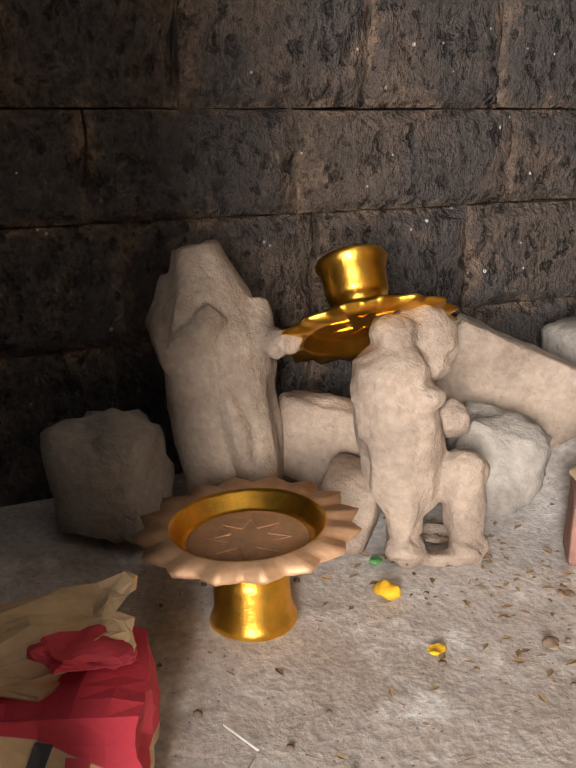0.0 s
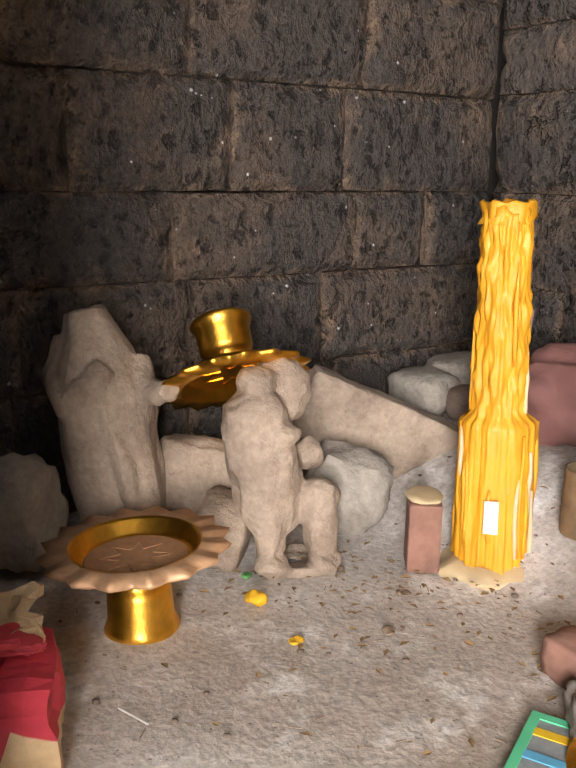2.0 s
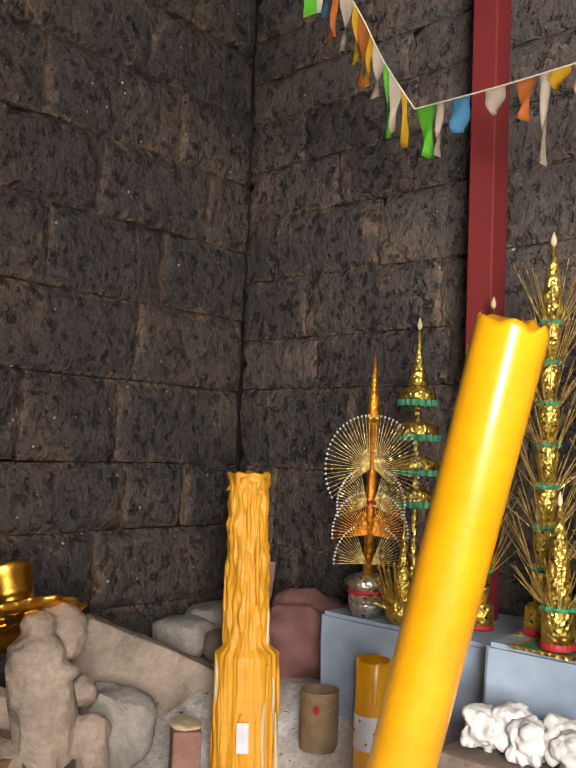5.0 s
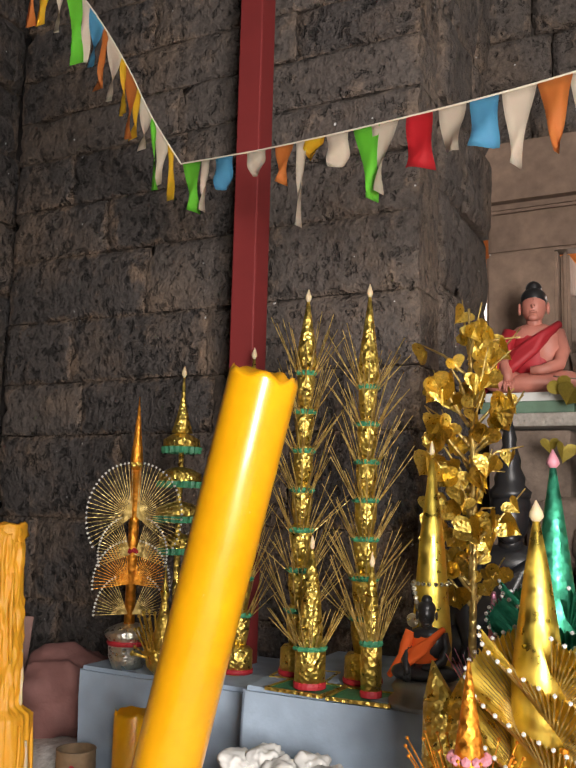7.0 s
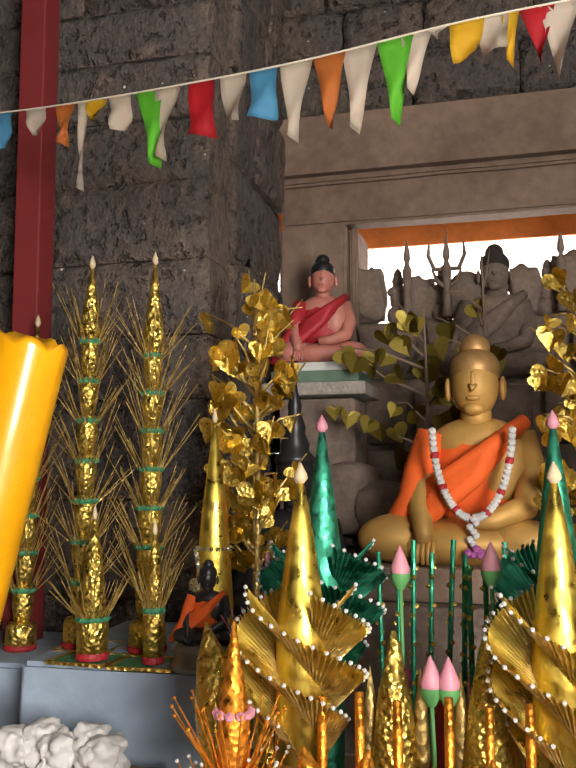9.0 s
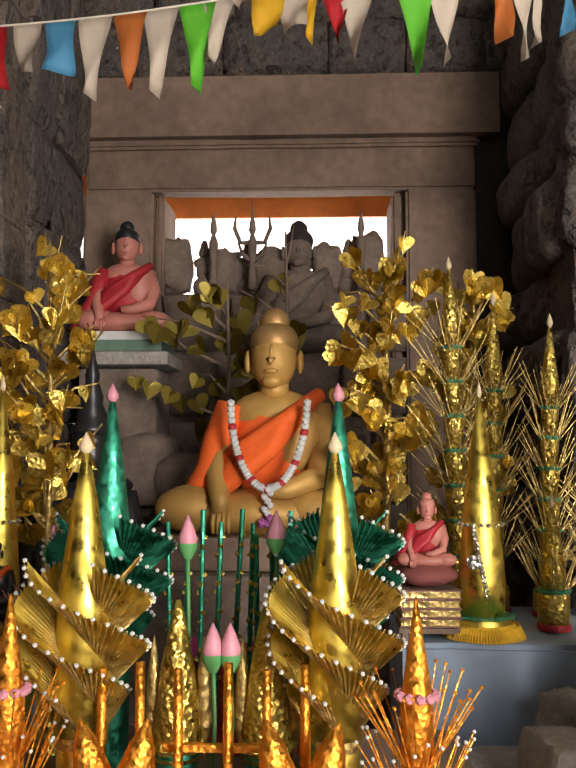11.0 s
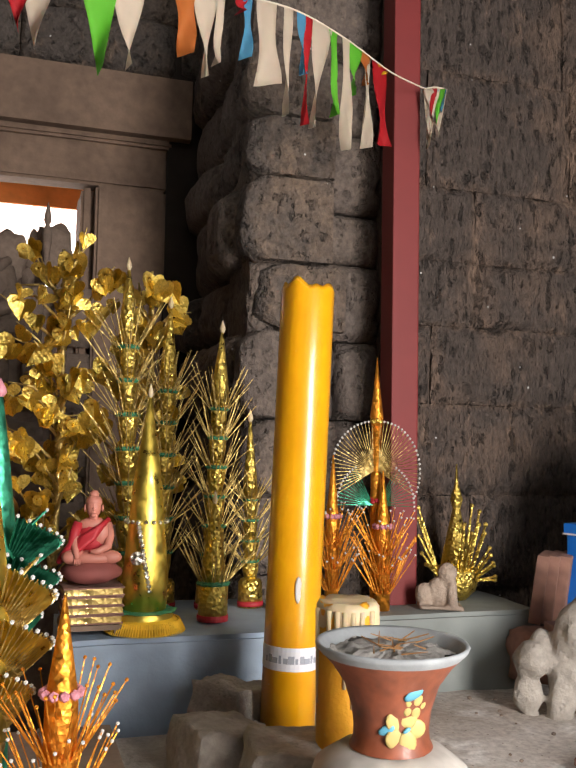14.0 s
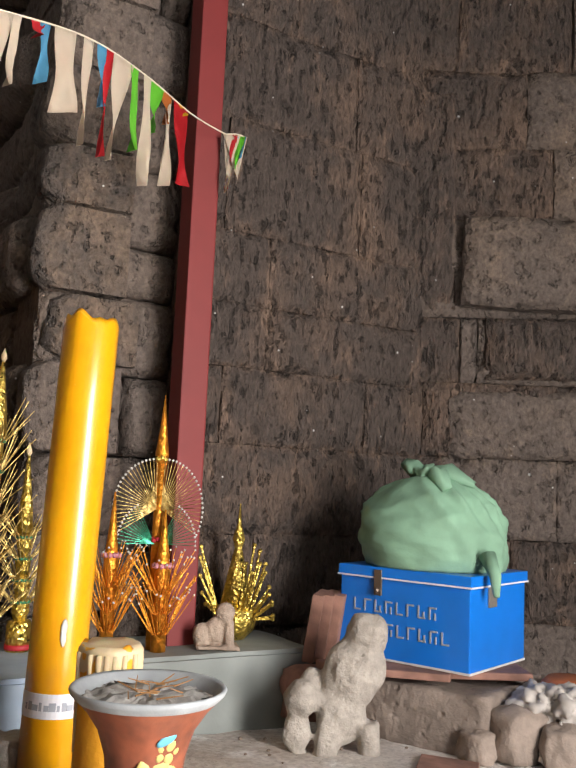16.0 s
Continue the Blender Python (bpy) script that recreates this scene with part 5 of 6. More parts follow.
remesh(solid("broken_torso", torso(), PALE, (-2.68, 0.88, 0.0), "headless sandstone torso statue leaning against the wall", "statue", "", (-6, -4, 58), True), 0.0065)
solid("broken_block", boulder(0.27, 0.24, 0.31, 3.3, 3, 0.16, 0.6), PALEGREY, (-2.68, 0.60, 0), "dim grey sandstone block against the dark wall", "stone", "", (0, 0, 50), True)
# leaning fragment, lion, slab and lumps
solid("carved_fragment", rough_up(boulder(0.34, 0.20, 0.26, 8.1, 4, 0.10, 0.4), 0.006, 25), PALE, (-2.66, 1.10, 0.03), "carved sandstone fragment lying behind the tray", "stone", "", (-10, 12, 62), True)


def lion():
    f = [tube([(-0.06, -0.02, 0.40), (-0.04, -0.03, 0.30), (-0.02, -0.03, 0.17), (0.0, -0.02, 0.10)], [0.082, 0.098, 0.085, 0.06], 16), ball(0.095, 0.085, 0.10, (-0.055, -0.03, 0.38)), ball(0.085, 0.06, 0.10, (0.0, 0.05, 0.44), (0, 30, 0)), ball(0.05, 0.05, 0.05, (-0.05, 0.0, 0.48)),
         tube([(-0.02, -0.05, 0.34), (-0.02, -0.06, 0.2), (-0.015, -0.065, 0.06)], [0.058, 0.05, 0.038], 14), ball(0.048, 0.06, 0.032, (-0.015, -0.08, 0.03)),
         tube([(0.10, -0.02, 0.20), (0.115, -0.04, 0.12), (0.12, -0.045, 0.03)], [0.052, 0.046, 0.038], 14), ball(0.046, 0.056, 0.03, (0.12, -0.06, 0.03)), ball(0.055, 0.06, 0.05, (0.11, -0.02, 0.19)),
         ball(0.048, 0.048, 0.045, (0.085, 0.07, 0.265)), ball(0.05, 0.13, 0.12, (0.02, 0.13, 0.16)), box(0.20, 0.16, 0.02, (0.05, -0.02, 0.0)), ball(0.07, 0.04, 0.03, (-0.01, -0.07, 0.37))]
    bm = fuse(*f)
    bmesh.ops.subdivide_edges(bm, edges=[e for e in bm.edges if e.calc_length() > 0.03], cuts=1, use_grid_fill=True)
    return rough_up(rough_up(bm, 0.016, 15.0, 4.0), 0.007, 38.0)


remesh(solid("stone_lion", lion(), PALE, (-2.38, 1.20, 0.0), "weathered pale sandstone lion statue with a broken head", "statue", "", (0, 0, 62), True), 0.006)
solid("long_slab", rough_up(boulder(0.72, 0.13, 0.27, 12.4, 4, 0.06, 0.85), 0.006, 14), PALE, (-2.62, 1.68, 0.10), "long sandstone slab resting slanted on rubble", "stone slab", "", (0, 24, 62), True)
solid("round_fragment", boulder(0.27, 0.20, 0.26, 15.2, 4, 0.2, 0.5), PALEGREY, (-2.50, 1.46, 0.0), "rounded grey statue fragment beside the slab", "stone", "", (0, 20, 60), True)
solid("base_slab", boulder(0.16, 0.22, 0.20, 18.0, 3, 0.10, 0.6), PALE, (-2.46, 1.07, 0.0), "worn sandstone slab under the lion", "stone slab", "", (0, 10, 50), True)
solid("slab_prop", boulder(0.42, 0.2, 0.14, 19.0, 3, 0.12, 0.5), RUBBLE, (-2.74, 1.70, 0.0), "brown rubble propping the long slab", "stone", "", (0, 0, 60), True)
for k, (x, y, s) in enumerate(((-2.72, 1.98, 0.2), (-2.55, 2.05, 0.16), (-2.75, 2.18, 0.24), (-2.45, 2.2, 0.2), (-2.3, 2.15, 0.16))):
    solid("rubble_stone", boulder(s * 1.3, s, s * 0.8, 30 + k, 3, 0.15, 0.4), [PALEGREY, RUBBLE][k % 2], (x, y, ground_z(x, y) - 0.01), "rubble stone heaped in the wall corner", "stone", "corner rubble", (0, 0, 40 * k), True)
bl = solid("brick_block", rough_up(box(0.085, 0.10, 0.185, (0, 0, 0), 0.008), 0.004, 20), BRICK, (-2.165, 1.515, 0.0), "pinkish red brick block with wax on top", "brick", "", (0, 0, 55))
solid("wax_puddle", rough_up(ball(0.05, 0.055, 0.012, (0, 0, 0.008), sub=3), 0.006, 30), WAXPALE, (-2.165, 1.515, 0.186), "yellow wax puddle on the brick block", "wax", "", (0, 0, 55), True)
solid("pink_board", box(0.16, 0.02, 0.26, (0, 0, 0), 0.004), plain("dull_pink_board", (0.34, 0.2, 0.17), 0.85, 0, 0.3), (-2.62, 2.22, 0.31), "dull pink board leaning in the corner", "board", "", (-12, 6, 48))
solid("crumpled_cloth", rough_up(boulder(0.42, 0.24, 0.34, 41.0, 4, 0.22, 0.2), 0.02, 12), PINKCLOTH, (-2.22, 2.14, 0.18), "crumpled dark pink cloth heap beside the ledge", "cloth", "", (0, 0, 20), True)
for k, (x, y, s) in enumerate(((-1.58, 1.44, 0.15), (-1.48, 1.54, 0.13), (-1.44, 1.62, 0.12))):
    solid("brick_piece", boulder(s * 1.3, s * 0.8, s * 0.7, 50 + k, 3, 0.12, 0.7), BRICK, (x, y, 0.0), "broken red brick piece with dusty paint", "brick", "broken bricks", (0, 0, 35 * k), True)
solid("grey_cloth", rough_up(boulder(0.26, 0.16, 0.08, 61.0, 4, 0.2, 0.2), 0.012, 22), GREYCLOTH, (-1.43, 1.33, 0.0), "crumpled grey cloth on the floor", "cloth", "", (0, 0, -40), True)
mat = thing("woven_mat", (-1.325, 1.15, 0.022), "blue striped woven mat with a green border", "mat", "", (0, 0, -62))
part("weave", box(0.36, 0.26, 0.006), plain("grey_weave", (0.25, 0.28, 0.30), 0.8, 0, 0.3, 60.0), mat)
for k in range(5):
    part("stripe", box(0.022, 0.26, 0.002, (-0.14 + 0.07 * k, 0, 0.0065)), FLAGS[3] if k % 2 else FLAGS[5], mat)
for s in (-1, 1):
    part("border", box(0.36, 0.018, 0.009, (0, s * 0.138, 0)), plain("mint_binding", (0.1, 0.55, 0.3), 0.7), mat)
part("border", box(0.018, 0.294, 0.009, (-0.188, 0, 0)), plain("mint_binding_side", (0.1, 0.55, 0.3), 0.7), mat)


# ---- pedestal trays ----
def tray(at, label, turn=(0, 0, 0), dusty=True):
    t = thing("pedestal_tray", at, label, "offering tray", "gilt pedestal trays", turn)
    part("foot", lathe([(0.072, 0), (0.076, 0.008), (0.072, 0.016), (0.066, 0.03), (0.064, 0.075), (0.058, 0.09), (0.045, 0.097), (0.05, 0.11), (0.09, 0.125)], 40), BRASS, t, "embossed brass foot", True)
    part("dish", lathe([(0.09, 0.12), (0.118, 0.128), (0.122, 0.15), (0.128, 0.163), (0.133, 0.160), (0.124, 0.157), (0.115, 0.136), (0.104, 0.133), (0.0, 0.133)], 56, close=False), BRASS, t, "", True)
    part("dish_floor", lathe([(0.103, 0.1335), (0.10, 0.1355), (0.001, 0.1355)], 48), DUSTGOLD if dusty else BRASS, t, "dusty embossed dish floor")
    star = []
    for k in range(8):
        a = k * math.tau / 8
        star += [((0.035 * math.cos(a - 0.39), 0.035 * math.sin(a - 0.39), 0.1365), (0.07 * math.cos(a), 0.07 * math.sin(a), 0.1365)), ((0.035 * math.cos(a + 0.39), 0.035 * math.sin(a + 0.39), 0.1365), (0.07 * math.cos(a), 0.07 * math.sin(a), 0.1365))]
    part("embossed_star", sticks(star, 0.002), DUSTGOLD if dusty else BRASS, t)
    bm = bmesh.new()
    n, inner, outer, under = 128, [], [], []
    for k in range(n):
        a = math.tau * k / n
        u = (k % 8) / 8
        lobe = 1 - abs(2 * u - 1)
        r = 0.168 + 0.015 * min(1.0, 1.25 * lobe) ** 0.8 + 0.006 * max(0.0, lobe - 0.8) / 0.2
        inner.append(bm.verts.new((0.130 * math.cos(a), 0.130 * math.sin(a), 0.162)))
        outer.append(bm.verts.new((r * math.cos(a), r * math.sin(a), 0.157 + 0.004 * lobe)))
        under.append(bm.verts.new(((r - 0.004) * math.cos(a), (r - 0.004) * math.sin(a), 0.149 + 0.004 * lobe)))
    for k in range(n):
        j = (k + 1) % n
        bm.faces.new((inner[k], inner[j], outer[j], outer[k]))
        bm.faces.new((outer[k], outer[j], under[j], under[k]))
    part("petal_rim", bm, DUSTGOLD if dusty else BRASS, t, "dusty petal-edged rim" if dusty else "", True)
    return t


T = tray((-2.235, 0.765, 0.0), "dusty gilt pedestal tray with a petal rim on the floor", (2, -2, 20))
T.scale = (1.12, 1.12, 1.29)
T = tray((0, 0, 0), "upturned gilt pedestal tray resting on the stone lion", (0, 0, 0), False)
opening = Vector((0.52 * 0.84 + 0.26 * 0.54, -0.52 * 0.54 + 0.26 * 0.84, -0.85))
T.matrix_basis = Matrix.Translation((-2.645, 1.175, 0.60)) @ opening.to_track_quat("Z", "Y").to_matrix().to_4x4() @ Matrix.Scale(1.13, 4)


# ---- cement bag ----
def printed_paper():
    """Kraft paper with slanting red print."""
    m, nt, b = nodes_of("printed_kraft", 0.8)
    n, fine = noise_tex(nt, 9.0), noise_tex(nt, 50.0)
    c = mixed(nt, (0.66, 0.50, 0.30), (0.46, 0.32, 0.18), ramp(nt, n.outputs["Fac"], (0.4, grey(0)), (0.7, grey(1))))
    tc = nt.nodes.new("ShaderNodeTexCoord")
    split = nt.nodes.new("ShaderNodeSeparateXYZ")
    nt.links.new(tc.outputs["Object"], split.inputs["Vector"])

    def slant(kx, kz, offset):
        mx, mz, ad, of = [nt.nodes.new("ShaderNodeMath") for _ in range(4)]
        mx.operation = mz.operation = "MULTIPLY"
        mx.inputs[1].default_value, mz.inputs[1].default_value, of.inputs[1].default_value = kx, kz, offset
        nt.links.new(split.outputs["X"], mx.inputs[0])
        nt.links.new(split.outputs["Z"], mz.inputs[0])
        nt.links.new(mx.outputs[0], ad.inputs[0])
        nt.links.new(mz.outputs[0], ad.inputs[1])
        nt.links.new(ad.outputs[0], of.inputs[0])
        return of.outputs[0]
    lower = ramp(nt, slant(1.4, 4.0, 0.0), (0.66, grey(0)), (0.67, grey(1)))
    upper = ramp(nt, slant(-0.48, 4.0, 0.0), (0.82, grey(1)), (0.83, grey(0)))
    red = mixed(nt, lower, upper, 1.0, "MULTIPLY")
    c = mixed(nt, c, (0.50, 0.035, 0.06), red)
    white = mixed(nt, ramp(nt, slant(-0.48, 4.0, 0.0), (0.825, grey(0)), (0.835, grey(1))), ramp(nt, slant(0.9, 4.0, 0.0), (0.95, grey(1)), (0.96, grey(0))), 1.0, "MULTIPLY")
    c = mixed(nt, c, (0.62, 0.58, 0.50), white)
    nt.links.new(mixed(nt, c, ramp(nt, fine.outputs["Fac"], (0.3, grey(0.8)), (0.7, grey(1.1))), 0.5, "MULTIPLY"), b.inputs["Base Color"])
    bumped(nt, b, n.outputs["Fac"], 0.6, 0.01)
    return m


PRINTED = printed_paper()
bag = thing("cement_bag", (-1.975, 0.31, 0.0), "crumpled kraft paper cement bag with red and black print", "paper bag", "", (0, 0, 70))
bm = boulder(0.46, 0.26, 0.235, 77.0, 3, 0.12, 0.78)
paper = part("paper", rough_up(bm, 0.030, 6.0, 3.0), PRINTED, bag)
for name, pts, m in (("dark_print", [(0.02, -0.16, 0.10), (0.045, -0.16, 0.10), (0.065, -0.16, 0.15), (0.04, -0.16, 0.15)], KRAFTBLACK),
                     ("red_mark", [(0.075, -0.16, 0.08), (0.095, -0.16, 0.08), (0.115, -0.16, 0.135), (0.08, -0.16, 0.135)], KRAFTRED)):
    bm = bmesh.new()
    bm.faces.new([bm.verts.new(p) for p in pts])
    bmesh.ops.subdivide_edges(bm, edges=bm.edges[:], cuts=7, use_grid_fill=True)
    ob = part(name, bm, m, bag)
    sw = ob.modifiers.new("cling", "SHRINKWRAP")
    sw.target, sw.wrap_method, sw.offset = paper, "PROJECT", 0.003
    sw.use_project_y, sw.use_positive_direction, sw.use_negative_direction = True, True, True
text = bpy.data.curves.new("printed_word", "FONT")
text.body, text.size, text.extrude = "cement", 0.048, 0.0
word = new("word_outline", text)
bpy.context.view_layer.update()
flat = bpy.data.meshes.new_from_object(word.evaluated_get(bpy.context.evaluated_depsgraph_get()))
bpy.data.objects.remove(word)
flat.transform(pose(0.0, -0.2, 0.075, 90, 24, 0))
flat.materials.clear()
flat.materials.append(KRAFTBLACK)
ob = new("printed_word", flat)
ob.parent = bag
sw = ob.modifiers.new("cling", "SHRINKWRAP")
sw.target, sw.wrap_method, sw.offset = paper, "PROJECT", 0.004
sw.use_project_y, sw.use_positive_direction, sw.use_negative_direction = True, True, True
tagged(ob, "dark printed word on the bag")
part("folded_mouth", rough_up(boulder(0.40, 0.18, 0.07, 81.0, 3, 0.3, 0.5), 0.03, 9.0), PRINTED, bag, "crushed open mouth of the bag").matrix_basis = pose(-0.02, 0.02, 0.185, 8, -6, 10)
part("torn_flap", rough_up(boulder(0.15, 0.09, 0.03, 83.0, 3, 0.25, 0.5), 0.02, 12.0), KRAFTRED, bag).matrix_basis = pose(0.10, -0.02, 0.222, 0, 14, 30)


# ---- vase with incense ash ----
vase = thing("incense_vase", (0.550, 1.0, 0.335), "brown glazed vase with flower relief full of incense ash", "vase")
NECK = [(0.070, 0.228), (0.0635, 0.240), (0.0625, 0.258), (0.066, 0.285), (0.079, 0.322), (0.100, 0.350), (0.117, 0.366)]
part("body", rough_up(lathe([(0.075, 0), (0.09, 0.01), (0.138, 0.10), (0.142, 0.16), (0.125, 0.20), (0.09, 0.222)] + NECK[:1], 56), 0.003, 20), plain("dusty_white_glaze", (0.55, 0.53, 0.49), 0.7, 0, 0.35, 14.0, 0.002), vase, "dust-whitened rounded shoulder", True)
part("neck", lathe(NECK, 56, close=False), VASE, vase, "red-brown glazed neck with white scuffs", True)
part("rim", lathe([(0.116, 0.365), (0.126, 0.374), (0.129, 0.380), (0.126, 0.3835), (0.119, 0.380), (0.108, 0.368), (0.098, 0.360)], 56, close=False), VASERIM, vase, "ashy grey flared rim", True)
ash = lathe([(0.107, 0.364), (0.095, 0.366), (0.07, 0.372), (0.03, 0.370), (0.002, 0.372)], 48)
bmesh.ops.subdivide_edges(ash, edges=ash.edges[:], cuts=2, use_grid_fill=True)
part("ash", rough_up(rough_up(ash, 0.008, 40), 0.006, 110), plain("ash", (0.40, 0.39, 0.37), 0.95, 0, 0.5, 40.0, 0.005), vase, "lumpy grey incense ash", True)
rr = random.Random(91)
for _ in range(16):
    x, y, a, q = rr.uniform(-0.06, 0.06), rr.uniform(-0.06, 0.06), rr.uniform(0, math.tau), rr.uniform(0.02, 0.045)
    part("incense_stub", sticks([((x, y, 0.376), (x + q * math.cos(a), y + q * math.sin(a), 0.380 + rr.uniform(0, 0.012)))], 0.0016), plain("stub", (0.30, 0.15, 0.05), 0.8), vase)
for ang, z, rad, m, q in ((-1.66, 0.268, 0.064, PETAL, 0.019), (-1.45, 0.302, 0.072, PETAL, 0.011), (-2.12, 0.268, 0.065, PETALBLUE, 0.010), (-1.55, 0.322, 0.080, PETALBLUE, 0.012), (-1.62, 0.268, 0.0665, PETALBLUE, 0.005)):
    fl = [ball(q * 0.95, 0.0022, q * 0.8, (q * math.cos(k * 1.257), 0.003 * abs(math.cos(k * 1.257)), q * math.sin(k * 1.257)), (0, -72 * k, 0), sub=2) for k in range(5)] if m is PETAL else [ball(q * 1.5, 0.0025, q * 0.7, (0, 0, 0), (0, -25, 0), sub=2)]
    part("flower_relief", fuse(*fl), m, vase, "raised glazed flower", True).matrix_basis = pose(rad * math.cos(ang), rad * math.sin(ang), z, 0, 0, math.degrees(ang) + 90) @ Matrix.Rotation(radians(18 if z > 0.3 else 4), 4, "X")

vase.scale = (0.92, 0.92, 1.0)

# ---- stones by the tall candle ----
for k, (x, y, sx, sy, sz, tz) in enumerate(((0.66, 1.56, 0.16, 0.15, 0.10, 40), (0.38, 1.47, 0.19, 0.20, 0.24, 12), (0.50, 1.30, 0.26, 0.22, 0.19, -12), (0.47, 1.70, 0.16, 0.2, 0.2, 30), (0.62, 1.44, 0.18, 0.14, 0.09, 5), (0.36, 1.66, 0.14, 0.12, 0.08, 50))):
    solid("stone_block", boulder(sx, sy, sz, 90 + k, 4, 0.13, 0.8), PALEGREY, (x, y, ground_z(x, y) - 0.02), "rough grey stone block beside the tall candle", "stone", "stones by the candle", (0, 6, tz), True)
solid("plastic_scrap", rough_up(ball(0.028, 0.02, 0.032, sub=3), 0.014, 30), plain("silver_plastic", (0.5, 0.5, 0.52), 0.3, 0.3), (0.50, 1.56, 0.40), "crumpled silvery plastic scrap on the stones", "plastic scrap", "", (0, 0, 0), True)

# small stone animal on the ledge, with smaller lumps
animal = fuse(ball(0.04, 0.03, 0.045, (0, 0, 0.05)), ball(0.03, 0.027, 0.032, (0.02, -0.01, 0.105)), tube([(0.03, -0.02, 0.08), (0.034, -0.03, 0)], 0.016, 8), ball(0.03, 0.025, 0.035, (-0.045, 0, 0.04)), box(0.13, 0.08, 0.012))
remesh(solid("small_stone_lion", rough_up(animal, 0.003, 40), PALE, (1.20, 2.07, 0.546), "small pale stone lion figure on the ledge", "statue", "", (0, 0, -20), True), 0.005)


def guardian():
    f = [ball(0.085, 0.07, 0.11, (0.02, 0, 0.24), (0, 14, 0)), ball(0.06, 0.055, 0.075, (0.045, 0, 0.33), (0, 20, 0)), ball(0.075, 0.065, 0.09, (-0.005, 0, 0.13)), tube([(-0.03, -0.03, 0.12), (-0.035, -0.04, 0)], [0.035, 0.03], 10),
         tube([(0.07, -0.02, 0.12), (0.085, -0.03, 0)], [0.035, 0.032], 10), ball(0.05, 0.045, 0.05, (-0.115, -0.02, 0.16)), ball(0.04, 0.035, 0.06, (-0.115, -0.02, 0.07)), ball(0.03, 0.03, 0.03, (-0.085, 0.02, 0.20)), box(0.24, 0.1, 0.02)]
    bm = fuse(*f)
    bmesh.ops.subdivide_edges(bm, edges=[e for e in bm.edges if e.calc_length() > 0.03], cuts=1, use_grid_fill=True)
    return rough_up(rough_up(bm, 0.012, 14.0, 9.0), 0.004, 50.0)


remesh(solid("stone_guardian", guardian(), PALEGREY, (1.40, 1.72, 0.30), "eroded grey stone guardian statue with a pointed top", "statue", "", (0, 4, -32), True), 0.008)

# ---- stone bench, tiles, blue box and cloth sack ----
solid("stone_bench", rough_up(boulder(0.62, 0.56, 0.215, 120.0, 4, 0.05, 0.9), 0.008, 12), LAT_ROCK, (1.82, 1.80, 0.31), "rough brown stone block carrying the blue box", "stone block", "", (0, 0, -66), True)
for k, (dx, dy, s) in enumerate(((-0.10, 0.02, 0.2), (0.10, -0.06, 0.22), (-0.22, 0.12, 0.14))):
    solid("clay_tile", box(s * 1.3, s * 0.7, 0.022, (0, 0, 0), 0.006), BRICK, (1.74 + dx, 1.72 + dy, 0.508 + 0.0005 * k), "flat red clay tile under the blue box", "roof tile", "clay tiles", (0, 0, -42 + 14 * k))
for k in range(3):
    solid("leaning_tile", box(0.035, 0.16, 0.20, (0, 0, 0), 0.004), BRICK, (1.50 + 0.03 * k, 2.02 - 0.01 * k, 0.51), "red clay tile leaning behind the box", "roof tile", "leaning clay tiles", (0, 8, -42))
solid("tile_rubble", boulder(0.2, 0.16, 0.17, 123.0, 3, 0.14, 0.6), BRICK, (1.46, 1.94, 0.35), "broken red tile rubble beside the ledge", "brick", "", (0, 0, 0), True)
dbox = thing("donation_box", (1.815, 1.83, 0.532), "bright blue enamel metal donation box with painted writing", "box", "", (0, 0, -70))
BW, BD, BH = 0.44, 0.36, 0.235
part("body", box(BW, BD, BH, (0, 0, 0), 0.004), BLUEBOX, dbox)
lid = part("lid", box(BW + 0.014, BD + 0.014, 0.032, (0, 0, BH + 0.001), 0.004), BLUEBOX, dbox, "slightly larger blue lid")
part("lid_edge", fuse(box(BW + 0.016, 0.003, 0.005, (0, -(BD + 0.015) / 2, BH - 0.001)), box(0.003, BD + 0.016, 0.005, ((BW + 0.015) / 2, 0, BH - 0.001))), PAPER, lid)
part("bottom_edge", fuse(box(BW + 0.004, 0.003, 0.006, (0, -BD / 2 - 0.001, 0)), box(0.003, BD, 0.006, (BW / 2 + 0.001, 0, 0))), WHITEP, dbox, "worn white bottom edge")
part("hasp", fuse(box(0.026, 0.008, 0.075, (-0.08, -BD / 2 - 0.007, BH - 0.05), 0.002), beads([(-0.08, -BD / 2 - 0.014, BH - 0.035)], 0.009)), plain("rusty_hasp", (0.17, 0.13, 0.1), 0.5, 0.6), dbox, "rusty iron hasp")
part("side_hasp", box(0.006, 0.05, 0.06, (BW / 2 + 0.004, -0.05, BH - 0.06), 0.002), plain("dull_hasp", (0.3, 0.28, 0.25), 0.5, 0.6), dbox)
writing = []
for row, (n, z, x0) in enumerate(((8, 0.135, -0.165), (6, 0.07, -0.05))):
    for k in range(n):
        x = x0 + 0.037 * k
        w = 0.005
        y = -BD / 2 - 0.0015
        kind = (k * 5 + row * 3) % 4
        writing.append(box(w, 0.002, 0.036, (x, y, z)))
        writing.append(box(0.022, 0.002, w, (x + 0.011, y, z + (0.031 if kind % 2 else 0.0))))
        if kind > 1:
            writing.append(box(w, 0.002, 0.02, (x + 0.017, y, z)))
part("painted_writing", fuse(*writing), GREYWRITE, dbox, "faded grey hand-painted writing as bars")
